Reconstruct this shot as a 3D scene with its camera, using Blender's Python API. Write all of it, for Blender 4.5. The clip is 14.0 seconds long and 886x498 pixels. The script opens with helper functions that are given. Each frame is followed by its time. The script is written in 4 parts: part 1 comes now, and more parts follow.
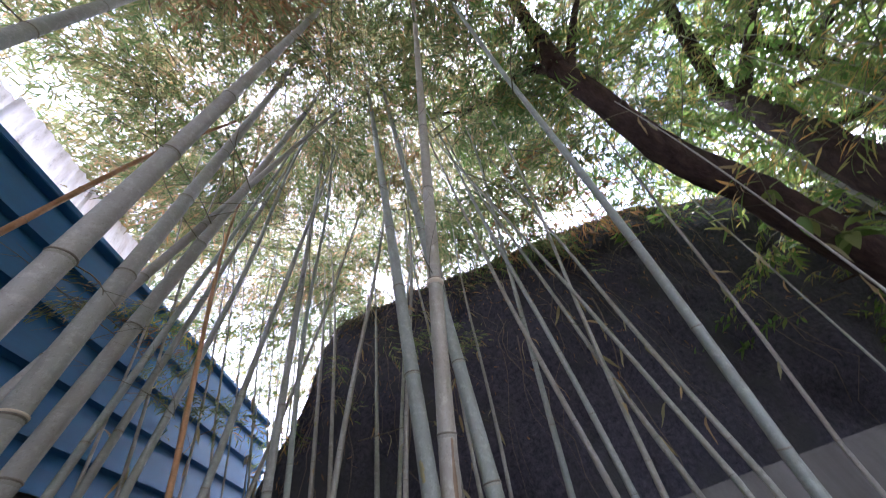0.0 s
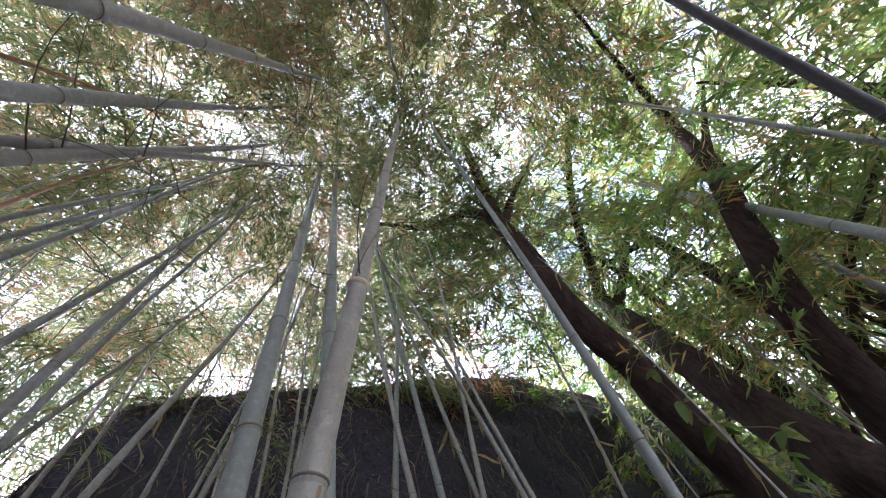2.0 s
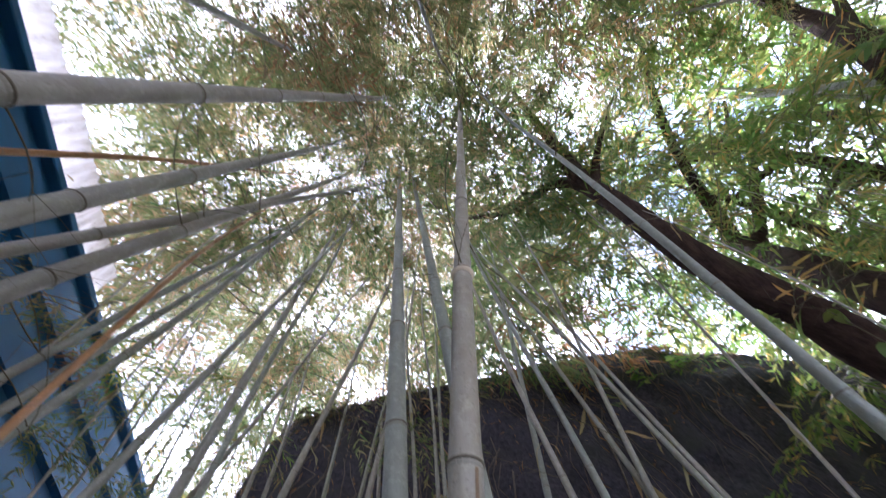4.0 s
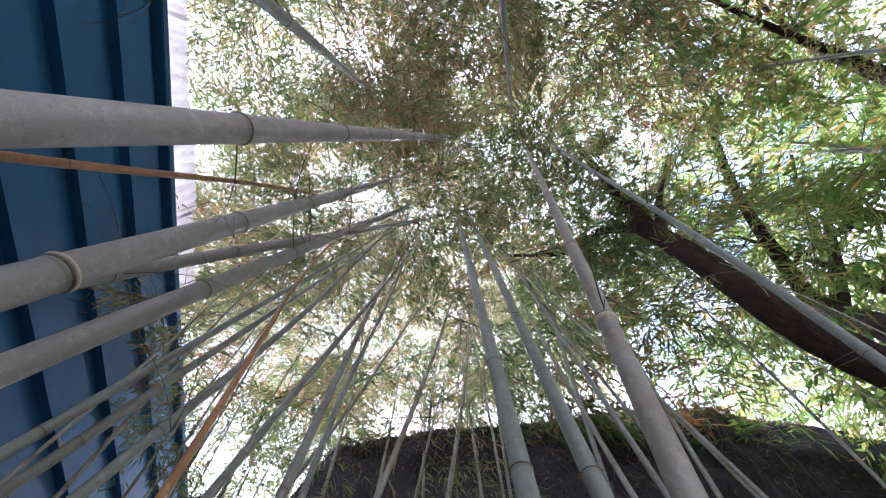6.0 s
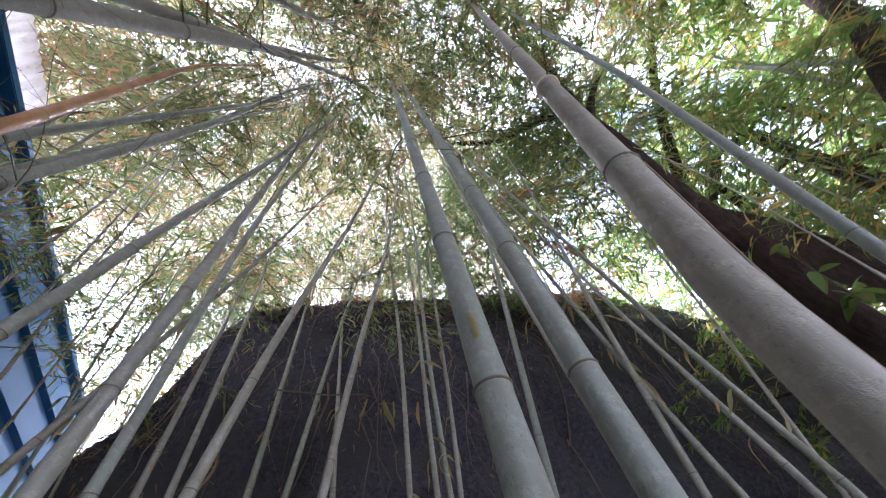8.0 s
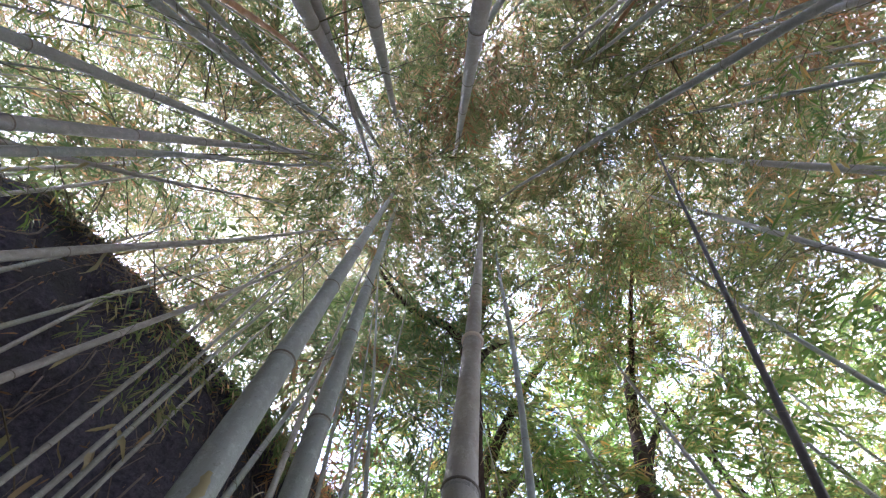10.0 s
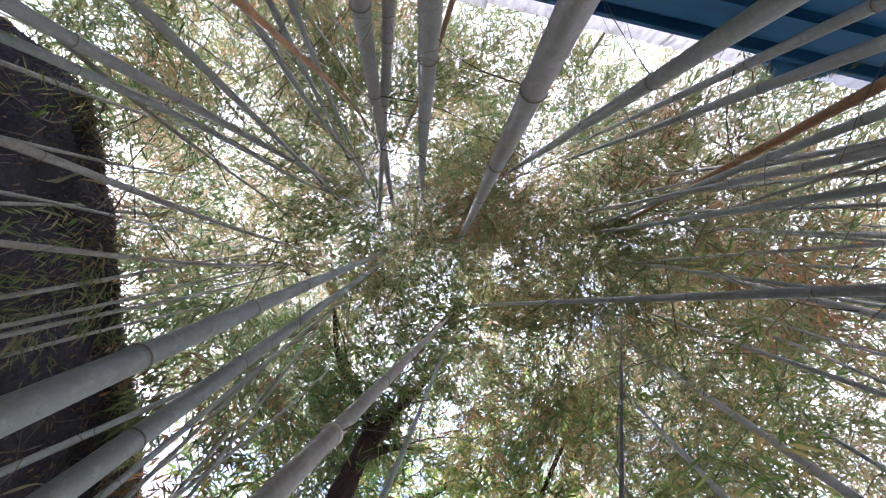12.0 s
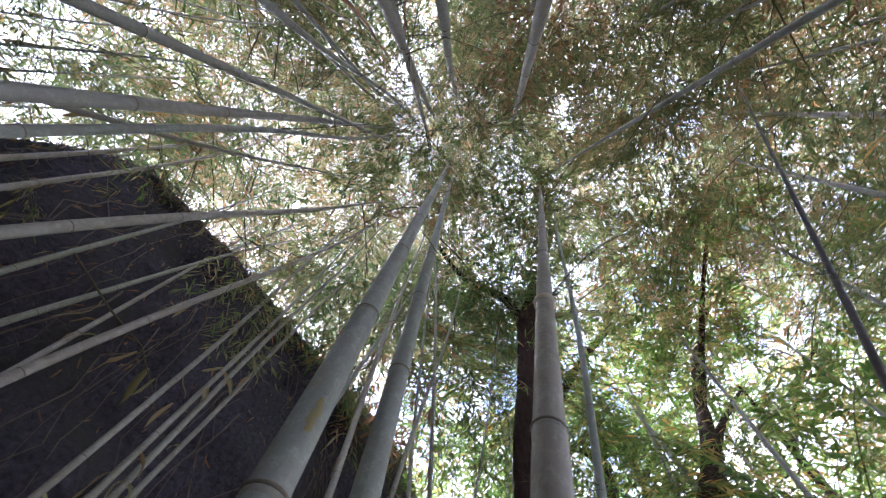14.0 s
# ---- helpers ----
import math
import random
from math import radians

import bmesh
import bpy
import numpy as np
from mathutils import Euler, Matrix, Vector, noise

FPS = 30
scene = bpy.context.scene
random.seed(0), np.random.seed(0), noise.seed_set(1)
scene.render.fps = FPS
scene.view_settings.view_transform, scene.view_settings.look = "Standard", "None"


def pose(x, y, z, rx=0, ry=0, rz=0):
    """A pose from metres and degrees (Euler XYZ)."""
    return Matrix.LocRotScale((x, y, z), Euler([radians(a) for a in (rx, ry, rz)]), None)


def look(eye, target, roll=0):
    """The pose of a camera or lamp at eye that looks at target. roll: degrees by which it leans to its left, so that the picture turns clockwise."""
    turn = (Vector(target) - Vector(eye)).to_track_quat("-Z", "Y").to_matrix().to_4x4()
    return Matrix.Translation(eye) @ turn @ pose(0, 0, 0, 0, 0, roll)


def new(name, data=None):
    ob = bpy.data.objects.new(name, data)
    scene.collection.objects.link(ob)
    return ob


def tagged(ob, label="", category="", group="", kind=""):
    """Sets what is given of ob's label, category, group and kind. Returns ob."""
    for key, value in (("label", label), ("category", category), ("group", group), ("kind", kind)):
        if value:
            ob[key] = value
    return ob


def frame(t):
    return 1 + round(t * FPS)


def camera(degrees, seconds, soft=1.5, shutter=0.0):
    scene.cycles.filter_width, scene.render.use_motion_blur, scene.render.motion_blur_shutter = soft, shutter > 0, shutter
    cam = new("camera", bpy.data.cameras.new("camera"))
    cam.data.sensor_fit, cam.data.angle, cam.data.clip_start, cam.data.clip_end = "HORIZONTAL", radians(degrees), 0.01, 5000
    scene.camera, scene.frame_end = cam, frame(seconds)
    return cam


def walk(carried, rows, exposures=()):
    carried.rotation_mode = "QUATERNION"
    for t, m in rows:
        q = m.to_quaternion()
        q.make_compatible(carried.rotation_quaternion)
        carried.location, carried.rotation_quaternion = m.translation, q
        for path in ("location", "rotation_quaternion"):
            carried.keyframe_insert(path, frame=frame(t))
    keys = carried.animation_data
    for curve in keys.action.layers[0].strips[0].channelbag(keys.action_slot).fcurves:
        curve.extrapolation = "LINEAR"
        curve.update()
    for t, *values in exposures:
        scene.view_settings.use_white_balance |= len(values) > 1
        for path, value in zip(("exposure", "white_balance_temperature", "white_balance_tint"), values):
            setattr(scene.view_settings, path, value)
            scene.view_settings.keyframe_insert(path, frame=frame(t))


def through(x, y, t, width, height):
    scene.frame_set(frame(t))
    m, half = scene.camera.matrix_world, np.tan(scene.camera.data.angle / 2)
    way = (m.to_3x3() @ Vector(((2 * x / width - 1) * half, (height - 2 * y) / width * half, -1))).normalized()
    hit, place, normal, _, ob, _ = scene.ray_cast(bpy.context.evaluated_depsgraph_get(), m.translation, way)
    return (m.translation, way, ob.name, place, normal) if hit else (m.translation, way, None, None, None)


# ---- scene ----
cam = camera(103.1, 14.0, soft=1.1, shutter=0.15)
WALK = [
    (0, pose(0.341, -0.380, 1.469, 134.83, 14.29, -2.74)),
    (0.5, pose(0.303, -0.166, 1.460, 150.79, 10.94, -8.96)),
    (1, pose(0.367, 0.031, 1.474, 158.15, 8.91, -9.43)),
    (1.5, pose(0.338, 0.140, 1.468, 156.13, 13.78, -24.61)),
    (2, pose(0.291, 0.184, 1.443, 151.32, 15.17, -30.82)),
    (2.5, pose(0.279, 0.218, 1.460, 148.92, 13.62, -29.21)),
    (3, pose(0.312, 0.265, 1.437, 140.94, 12.88, -21.26)),
    (3.5, pose(0.337, 0.273, 1.449, 144.27, 11.77, -15.97)),
    (4, pose(0.287, 0.228, 1.455, 153.87, 8.27, -12.14)),
    (4.2, pose(0.237, 0.158, 1.474, 161.53, 5.70, -5.78)),
    (6.3, pose(-0.094, 0.342, 1.441, 157.46, 2.33, -14.78)),
    (6.5, pose(-0.032, 0.383, 1.362, 149.93, 4.61, -15.23)),
    (7, pose(0.032, 0.388, 1.359, 144.61, 6.96, -4.13)),
    (7.5, pose(0.068, 0.454, 1.346, 141.65, 7.30, -9.54)),
    (8, pose(0.021, 0.715, 1.310, 143.70, 10.80, -24.15)),
    (8.5, pose(-0.093, 0.792, 1.377, 149.50, 4.55, -34.22)),
    (9, pose(-0.055, 0.780, 1.386, 153.15, 1.32, -46.13)),
    (9.2, pose(-0.031, 0.760, 1.394, 155.27, 2.24, -54.37)),
    (11.3, pose(-0.136, 0.579, 1.399, 171.69, -3.09, -101.29)),
    (11.5, pose(-0.143, 0.549, 1.376, 175.27, -3.82, -104.44)),
    (12, pose(-0.141, 0.526, 1.381, 174.84, -3.16, -106.32)),
    (12.5, pose(-0.103, 0.533, 1.384, 171.50, -3.36, -99.93)),
    (13, pose(-0.094, 0.541, 1.381, 170.16, -4.34, -97.25)),
    (13.5, pose(-0.023, 0.664, 1.363, 163.29, -7.14, -89.17)),
    (14, pose(-0.043, 0.770, 1.360, 157.02, -6.67, -75.63)),
]
walk(cam, WALK, exposures=[(0.0, 3.01, 5830, 20.5), (1.0, 2.96, 5830, 20.5), (2.0, 2.86, 5830, 20.5), (4.0, 2.99, 5830, 20.5), (6.5, 2.96, 5830, 20.5), (8.0, 3.21, 5830, 20.5), (9.0, 3.08, 5830, 20.5), (11.5, 2.89, 5830, 20.5), (13.0, 2.80, 5830, 20.5), (14.0, 2.84, 5830, 20.5)])

# ---- sky and sun: bright, thinly overcast ----
SUN_ELEVATION, SUN_AZIMUTH = radians(58), radians(25)
world = bpy.data.worlds.new("sky")
scene.world = world
world.use_nodes = True
wt = world.node_tree
wt.nodes.clear()
w_out = wt.nodes.new("ShaderNodeOutputWorld")
w_bg = wt.nodes.new("ShaderNodeBackground")
w_sky = wt.nodes.new("ShaderNodeTexSky")
w_sky.sky_type, w_sky.sun_disc = "NISHITA", False
w_sky.sun_elevation, w_sky.sun_rotation = SUN_ELEVATION, SUN_AZIMUTH
w_co = wt.nodes.new("ShaderNodeTexCoord")
w_noise = wt.nodes.new("ShaderNodeTexNoise")
w_noise.inputs["Scale"].default_value, w_noise.inputs["Detail"].default_value = 2.2, 6.0
w_ramp = wt.nodes.new("ShaderNodeValToRGB")
w_ramp.color_ramp.elements[0].position, w_ramp.color_ramp.elements[1].position = 0.36, 0.60
w_mix = wt.nodes.new("ShaderNodeMix")
w_mix.data_type = "RGBA"
w_mix.inputs["B"].default_value = (9.3, 9.5, 11.2, 1)
wt.links.new(w_co.outputs["Generated"], w_noise.inputs["Vector"])
wt.links.new(w_noise.outputs["Fac"], w_ramp.inputs["Fac"])
wt.links.new(w_ramp.outputs["Color"], w_mix.inputs["Factor"])
wt.links.new(w_sky.outputs["Color"], w_mix.inputs["A"])
wt.links.new(w_mix.outputs["Result"], w_bg.inputs["Color"])
w_bg.inputs["Strength"].default_value = 0.108
wt.links.new(w_bg.outputs["Background"], w_out.inputs["Surface"])

sun = new("sun", bpy.data.lights.new("sun", "SUN"))
sun.data.energy, sun.data.angle, sun.data.color = 3.2, radians(16), (1.0, 0.965, 0.98)
s_dir = Vector((math.sin(SUN_AZIMUTH) * math.cos(SUN_ELEVATION), math.cos(SUN_AZIMUTH) * math.cos(SUN_ELEVATION), math.sin(SUN_ELEVATION)))
sun.matrix_world = look(s_dir * 30, (0, 0, 0))


# ---- materials ----
class Nodes:
    """A material under construction: nodes by kind, linked by name."""

    def __init__(self, name):
        self.mat = bpy.data.materials.new(name)
        self.mat.use_nodes = True
        self.tree = self.mat.node_tree
        self.tree.nodes.clear()
        self.out = self.tree.nodes.new("ShaderNodeOutputMaterial")

    def add(self, kind, **values):
        node = self.tree.nodes.new("ShaderNode" + kind)
        for key, value in values.items():
            node.inputs[key.replace("_", " ")].default_value = value
        return node

    def link(self, a, b):
        self.tree.links.new(a, b)

    def coords(self, scale=(1, 1, 1), space="Object"):
        co, mp = self.add("TexCoord"), self.add("Mapping")
        mp.inputs["Scale"].default_value = scale
        self.link(co.outputs[space], mp.inputs["Vector"])
        return mp.outputs["Vector"]

    def noise(self, vector, scale, detail=5.0, rough=0.6):
        n = self.add("TexNoise", Scale=scale, Detail=detail, Roughness=rough)
        self.link(vector, n.inputs["Vector"])
        return n.outputs["Fac"]

    def ramp(self, fac, *stops):
        r = self.add("ValToRGB")
        els = r.color_ramp.elements
        while len(els) < len(stops):
            els.new(0.5)
        for el, (at, colour) in zip(els, stops):
            el.position, el.color = at, (*colour, 1)
        self.link(fac, r.inputs["Fac"])
        return r.outputs["Color"]

    def mix(self, fac, a, b, blend="MIX"):
        m = self.add("Mix")
        m.data_type, m.blend_type = "RGBA", blend
        for value, socket in ((fac, m.inputs["Factor"]), (a, m.inputs["A"]), (b, m.inputs["B"])):
            if isinstance(value, (int, float)):
                socket.default_value = value
            elif isinstance(value, tuple):
                socket.default_value = (*value, 1)
            else:
                self.link(value, socket)
        return m.outputs["Result"]

    def math(self, op, a, b):
        m = self.add("Math")
        m.operation = op
        for value, socket in ((a, m.inputs[0]), (b, m.inputs[1])):
            if isinstance(value, (int, float)):
                socket.default_value = value
            else:
                self.link(value, socket)
        return m.outputs["Value"]

    def bump(self, height, strength, distance=0.02):
        b = self.add("Bump", Strength=strength, Distance=distance)
        self.link(height, b.inputs["Height"])
        return b.outputs["Normal"]

    def principled(self, colour, rough=0.6, normal=None, metal=0.0, spec=0.5):
        p = self.add("BsdfPrincipled", Metallic=metal)
        p.inputs["Specular IOR Level"].default_value = spec
        for value, key in ((colour, "Base Color"), (rough, "Roughness"), (normal, "Normal")):
            if value is None:
                continue
            if isinstance(value, (int, float)):
                p.inputs[key].default_value = value
            elif isinstance(value, tuple):
                p.inputs[key].default_value = (*value, 1)
            else:
                self.link(value, p.inputs[key])
        self.link(p.outputs["BSDF"], self.out.inputs["Surface"])
        return self.mat


def culm_material(name, pale, green, stain):
    n = Nodes(name)
    v = n.coords()
    streak = n.coords((40, 40, 1.6))
    info = n.add("ObjectInfo")
    base = n.mix(info.outputs["Random"], pale, green)
    blotch = n.ramp(n.noise(n.coords((1, 1, 0.45)), 16.0, 8.0, 0.7), (0.40, (0, 0, 0)), (0.66, (1, 1, 1)))
    base = n.mix(n.math("MULTIPLY", blotch, 0.60), base, stain)
    powder = n.ramp(n.noise(v, 34.0, 6.0, 0.75), (0.50, (0, 0, 0)), (0.70, (1, 1, 1)))
    base = n.mix(n.math("MULTIPLY", powder, 0.45), base, tuple(min(1.0, c * 1.7) for c in pale))
    fine = n.noise(streak, 2.0, 4.0)
    base = n.mix(n.math("MULTIPLY", fine, 0.35), base, tuple(c * 0.55 for c in pale))
    speck = n.ramp(n.noise(v, 120.0, 2.0), (0.62, (0, 0, 0)), (0.72, (1, 1, 1)))
    base = n.mix(n.math("MULTIPLY", speck, 0.35), base, (0.10, 0.09, 0.06))
    rough = n.math("ADD", n.math("MULTIPLY", blotch, 0.25), 0.42)
    return n.principled(base, rough, n.bump(n.math("ADD", fine, n.math("MULTIPLY", powder, 0.8)), 0.35, 0.004), spec=0.35)


def leaf_material(name, *stops, through=0.5, shared=0.48, clear=(1.6, 1.55, 1.3)):
    n = Nodes(name)
    geo, info = n.add("NewGeometry"), n.add("ObjectInfo")
    fac = n.math("ADD", n.math("MULTIPLY", geo.outputs["Random Per Island"], 1 - shared), n.math("MULTIPLY", info.outputs["Random"], shared))
    colour = n.ramp(fac, *stops)
    spots = n.ramp(n.noise(n.coords(), 45.0, 3.0), (0.60, (0, 0, 0)), (0.74, (1, 1, 1)))
    colour = n.mix(n.math("MULTIPLY", spots, 0.45), colour, (0.16, 0.10, 0.04))
    p = n.add("BsdfPrincipled", Roughness=0.5)
    p.inputs["Specular IOR Level"].default_value = 0.35
    t = n.add("BsdfTranslucent")
    bright = n.mix(1.0, colour, clear, "MULTIPLY")
    n.link(colour, p.inputs["Base Color"])
    n.link(bright, t.inputs["Color"])
    m = n.add("MixShader", Fac=through)
    n.link(p.outputs["BSDF"], m.inputs[1])
    n.link(t.outputs["BSDF"], m.inputs[2])
    n.link(m.outputs["Shader"], n.out.inputs["Surface"])
    return n.mat


def milky_material():
    n = Nodes("milky_plastic")
    stain = n.ramp(n.noise(n.coords((2.0, 6.0, 1.6)), 2.6, 9.0, 0.7), (0.44, (0.88, 0.88, 0.88)), (0.58, (0.76, 0.75, 0.73)), (0.72, (0.36, 0.35, 0.33)))
    p, t, m = n.add("BsdfPrincipled", Roughness=0.45), n.add("BsdfTranslucent"), n.add("MixShader", Fac=0.75)
    n.link(stain, p.inputs["Base Color"])
    n.link(stain, t.inputs["Color"])
    n.link(p.outputs["BSDF"], m.inputs[1])
    n.link(t.outputs["BSDF"], m.inputs[2])
    n.link(m.outputs["Shader"], n.out.inputs["Surface"])
    return n.mat


def soil_material(name, dark, light, moss, scale=1.0):
    n = Nodes(name)
    v = n.coords((scale, scale, scale))
    big, small = n.noise(v, 1.6, 6.0), n.noise(v, 22.0, 8.0, 0.7)
    base = n.ramp(small, (0.3, dark), (0.72, light))
    base = n.mix(n.ramp(big, (0.50, (0, 0, 0)), (0.66, (1, 1, 1))), base, moss)
    height = n.math("ADD", n.math("MULTIPLY", big, 0.6), small)
    return n.principled(base, 0.95, n.bump(height, 0.9, 0.05), spec=0.2)


def bark_material():
    n = Nodes("dark_bark")
    v = n.coords((9, 9, 2.2))
    a, b = n.noise(v, 2.4, 8.0, 0.7), n.noise(n.coords(), 2.0, 4.0)
    base = n.ramp(a, (0.3, (0.022, 0.014, 0.012)), (0.7, (0.095, 0.060, 0.048)))
    base = n.mix(n.ramp(b, (0.55, (0, 0, 0)), (0.75, (0.5, 0.5, 0.5))), base, (0.07, 0.08, 0.03))
    return n.principled(base, 0.9, n.bump(a, 1.0, 0.03), spec=0.2)


def blue_material():
    n = Nodes("blue_painted_steel")
    v = n.coords()
    grime = n.ramp(n.noise(n.coords((0.7, 0.7, 3.0)), 2.2, 7.0), (0.4, (0, 0, 0)), (0.75, (1, 1, 1)))
    base = n.mix(n.noise(v, 1.3, 4.0), (0.020, 0.118, 0.245), (0.032, 0.160, 0.31))
    base = n.mix(n.math("MULTIPLY", grime, 0.40), base, (0.035, 0.06, 0.085))
    return n.principled(base, 0.55, n.bump(n.noise(v, 9.0, 3.0), 0.08, 0.01), spec=0.25)


def wall_material(name, base, stain, scale=1.0):
    n = Nodes(name)
    drip = n.ramp(n.noise(n.coords((3.0 * scale, 3.0 * scale, 0.5 * scale)), 1.4, 8.0, 0.65), (0.42, (0, 0, 0)), (0.70, (1, 1, 1)))
    grain = n.noise(n.coords(), 30.0, 6.0)
    colour = n.mix(n.math("MULTIPLY", drip, 0.7), base, stain)
    colour = n.mix(n.math("MULTIPLY", grain, 0.25), colour, tuple(c * 0.6 for c in base))
    return n.principled(colour, 0.9, n.bump(grain, 0.4, 0.01), spec=0.2)


M_CULM = culm_material("bamboo_skin", (0.42, 0.40, 0.355), (0.275, 0.325, 0.265), (0.34, 0.31, 0.27))
M_TAN = culm_material("tan_bamboo_skin", (0.41, 0.38, 0.31), (0.345, 0.33, 0.265), (0.28, 0.235, 0.175))
M_GREEN = culm_material("green_bamboo_skin", (0.345, 0.36, 0.315), (0.285, 0.325, 0.27), (0.29, 0.285, 0.24))
M_THIN = culm_material("weathered_bamboo_skin", (0.44, 0.41, 0.35), (0.28, 0.32, 0.24), (0.20, 0.17, 0.12))
M_DEAD = culm_material("dead_bamboo_skin", (0.46, 0.25, 0.11), (0.38, 0.19, 0.08), (0.22, 0.12, 0.06))
# dead grey culm skin, with the shade it stands in added to its colour
M_SHADED = culm_material("shaded_bamboo_skin", (0.15, 0.14, 0.13), (0.11, 0.11, 0.095), (0.07, 0.065, 0.055))
M_RING = culm_material("node_ring_skin", (0.20, 0.17, 0.12), (0.14, 0.13, 0.09), (0.34, 0.31, 0.25))
M_BLOOM = culm_material("node_bloom", (0.36, 0.35, 0.29), (0.28, 0.29, 0.22), (0.26, 0.23, 0.18))
M_COLLAR = culm_material("pale_collar", (0.86, 0.77, 0.58), (0.80, 0.70, 0.52), (0.60, 0.46, 0.32))
M_SCAR = culm_material("bare_scar", (0.34, 0.24, 0.15), (0.26, 0.17, 0.10), (0.12, 0.08, 0.05))
M_TWIG = culm_material("twig_skin", (0.16, 0.13, 0.08), (0.10, 0.11, 0.05), (0.09, 0.06, 0.04))
M_ROOT = culm_material("root_skin", (0.22, 0.17, 0.13), (0.13, 0.10, 0.075), (0.09, 0.065, 0.045))
M_LEAF = leaf_material("bamboo_leaf", (0.08, (0.075, 0.135, 0.055)), (0.40, (0.145, 0.183, 0.085)), (0.63, (0.225, 0.21, 0.12)), (0.82, (0.34, 0.24, 0.155)), (0.97, (0.43, 0.23, 0.12)), through=0.6, clear=(1.92, 1.9, 1.6))
M_NEAR = leaf_material("low_bamboo_leaf", (0.1, (0.07, 0.13, 0.04)), (0.42, (0.125, 0.178, 0.058)), (0.64, (0.205, 0.205, 0.085)), (0.82, (0.34, 0.225, 0.095)), (0.96, (0.48, 0.25, 0.10)), through=0.6, shared=0.25, clear=(1.9, 1.95, 1.45))
M_BROAD = leaf_material("broad_green_leaf", (0.1, (0.068, 0.13, 0.04)), (0.44, (0.115, 0.178, 0.058)), (0.70, (0.19, 0.21, 0.08)), (0.86, (0.31, 0.22, 0.09)), (0.97, (0.42, 0.23, 0.095)), through=0.6, shared=0.3, clear=(1.9, 1.95, 1.45))
M_DRY = leaf_material("dry_leaf", (0.1, (0.12, 0.075, 0.045)), (0.5, (0.26, 0.15, 0.085)), (0.75, (0.38, 0.20, 0.09)), (0.95, (0.38, 0.29, 0.20)), through=0.3)
M_CURL = leaf_material("curled_dry_leaf", (0.1, (0.34, 0.17, 0.07)), (0.4, (0.36, 0.25, 0.13)), (0.7, (0.30, 0.28, 0.14)), (0.95, (0.46, 0.40, 0.30)), through=0.2)
M_FRINGE = leaf_material("bank_grass", (0.1, (0.055, 0.055, 0.045)), (0.5, (0.105, 0.095, 0.080)), (0.9, (0.20, 0.165, 0.13)), through=0.25)
M_TUFT = leaf_material("bank_tuft_leaf", (0.1, (0.06, 0.07, 0.035)), (0.4, (0.12, 0.115, 0.065)), (0.7, (0.20, 0.15, 0.09)), (0.95, (0.30, 0.18, 0.10)), through=0.4)
M_BANK = soil_material("bank_soil", (0.030, 0.029, 0.042), (0.135, 0.124, 0.145), (0.080, 0.080, 0.080))
# ground colours raised so the unseen floor brightens the undersides above it
M_GROUND = soil_material("pale_bounce_ground", (0.10, 0.08, 0.06), (0.26, 0.21, 0.16), (0.18, 0.15, 0.11))
M_BARK = bark_material()
M_BLUE = blue_material()
M_CONCRETE = wall_material("grey_concrete", (0.22, 0.205, 0.185), (0.10, 0.092, 0.078))
M_MILKY = milky_material()


# ---- helpers for meshes ----
def mesh_of(name, verts, faces, material, smooth=True):
    me = bpy.data.meshes.new(name)
    me.from_pydata([tuple(v) for v in verts], [], [tuple(int(i) for i in fc) for fc in faces])
    me.materials.append(material)
    if smooth:
        me.polygons.foreach_set("use_smooth", [True] * len(me.polygons))
    me.update()
    return me


def part(name, me, parent, place=None, label=""):
    ob = new(name, me)
    if parent is not None:
        ob.parent = parent
    if place is not None:
        ob.matrix_local = place
    return tagged(ob, label)


def thing(name, at, label, category, group="", kind=""):
    ob = new(name)
    ob.location = at
    ob.empty_display_size = 0.1
    return tagged(ob, label, category, group, kind)


def box_mesh(name, lo, hi, material, bevel=0.01):
    bm = bmesh.new()
    bmesh.ops.create_cube(bm, size=1)
    size, mid = Vector(hi) - Vector(lo), (Vector(hi) + Vector(lo)) / 2
    for v in bm.verts:
        v.co = Vector((v.co.x * size.x, v.co.y * size.y, v.co.z * size.z)) + mid
    if bevel:
        bmesh.ops.bevel(bm, geom=bm.edges[:], offset=bevel, segments=2, affect="EDGES")
    me = bpy.data.meshes.new(name)
    bm.to_mesh(me)
    bm.free()
    me.materials.append(material)
    return me


def tube(points, radii, sides=8, cap=True):
    """Vertices and faces of a tube round a line of points."""
    pts = np.array(points, float)
    way = np.gradient(pts, axis=0)
    way /= np.linalg.norm(way, axis=1)[:, None]
    ref = np.array((1.0, 0, 0)) if abs(way[0, 0]) < 0.8 else np.array((0, 1.0, 0))
    u = np.cross(way, ref)
    u /= np.linalg.norm(u, axis=1)[:, None]
    w = np.cross(way, u)
    a = np.linspace(0, 2 * np.pi, sides, endpoint=False)
    r = np.array(radii, float).reshape(len(pts), -1)
    v = pts[:, None] + r[:, :, None] * (np.cos(a)[None, :, None] * u[:, None] + np.sin(a)[None, :, None] * w[:, None])
    verts = v.reshape(-1, 3)
    faces = [(i * sides + j, i * sides + (j + 1) % sides, (i + 1) * sides + (j + 1) % sides, (i + 1) * sides + j)
             for i in range(len(pts) - 1) for j in range(sides)]
    if cap:
        faces += [tuple(range(sides - 1, -1, -1)), tuple(range((len(pts) - 1) * sides, len(pts) * sides))]
    return verts, faces


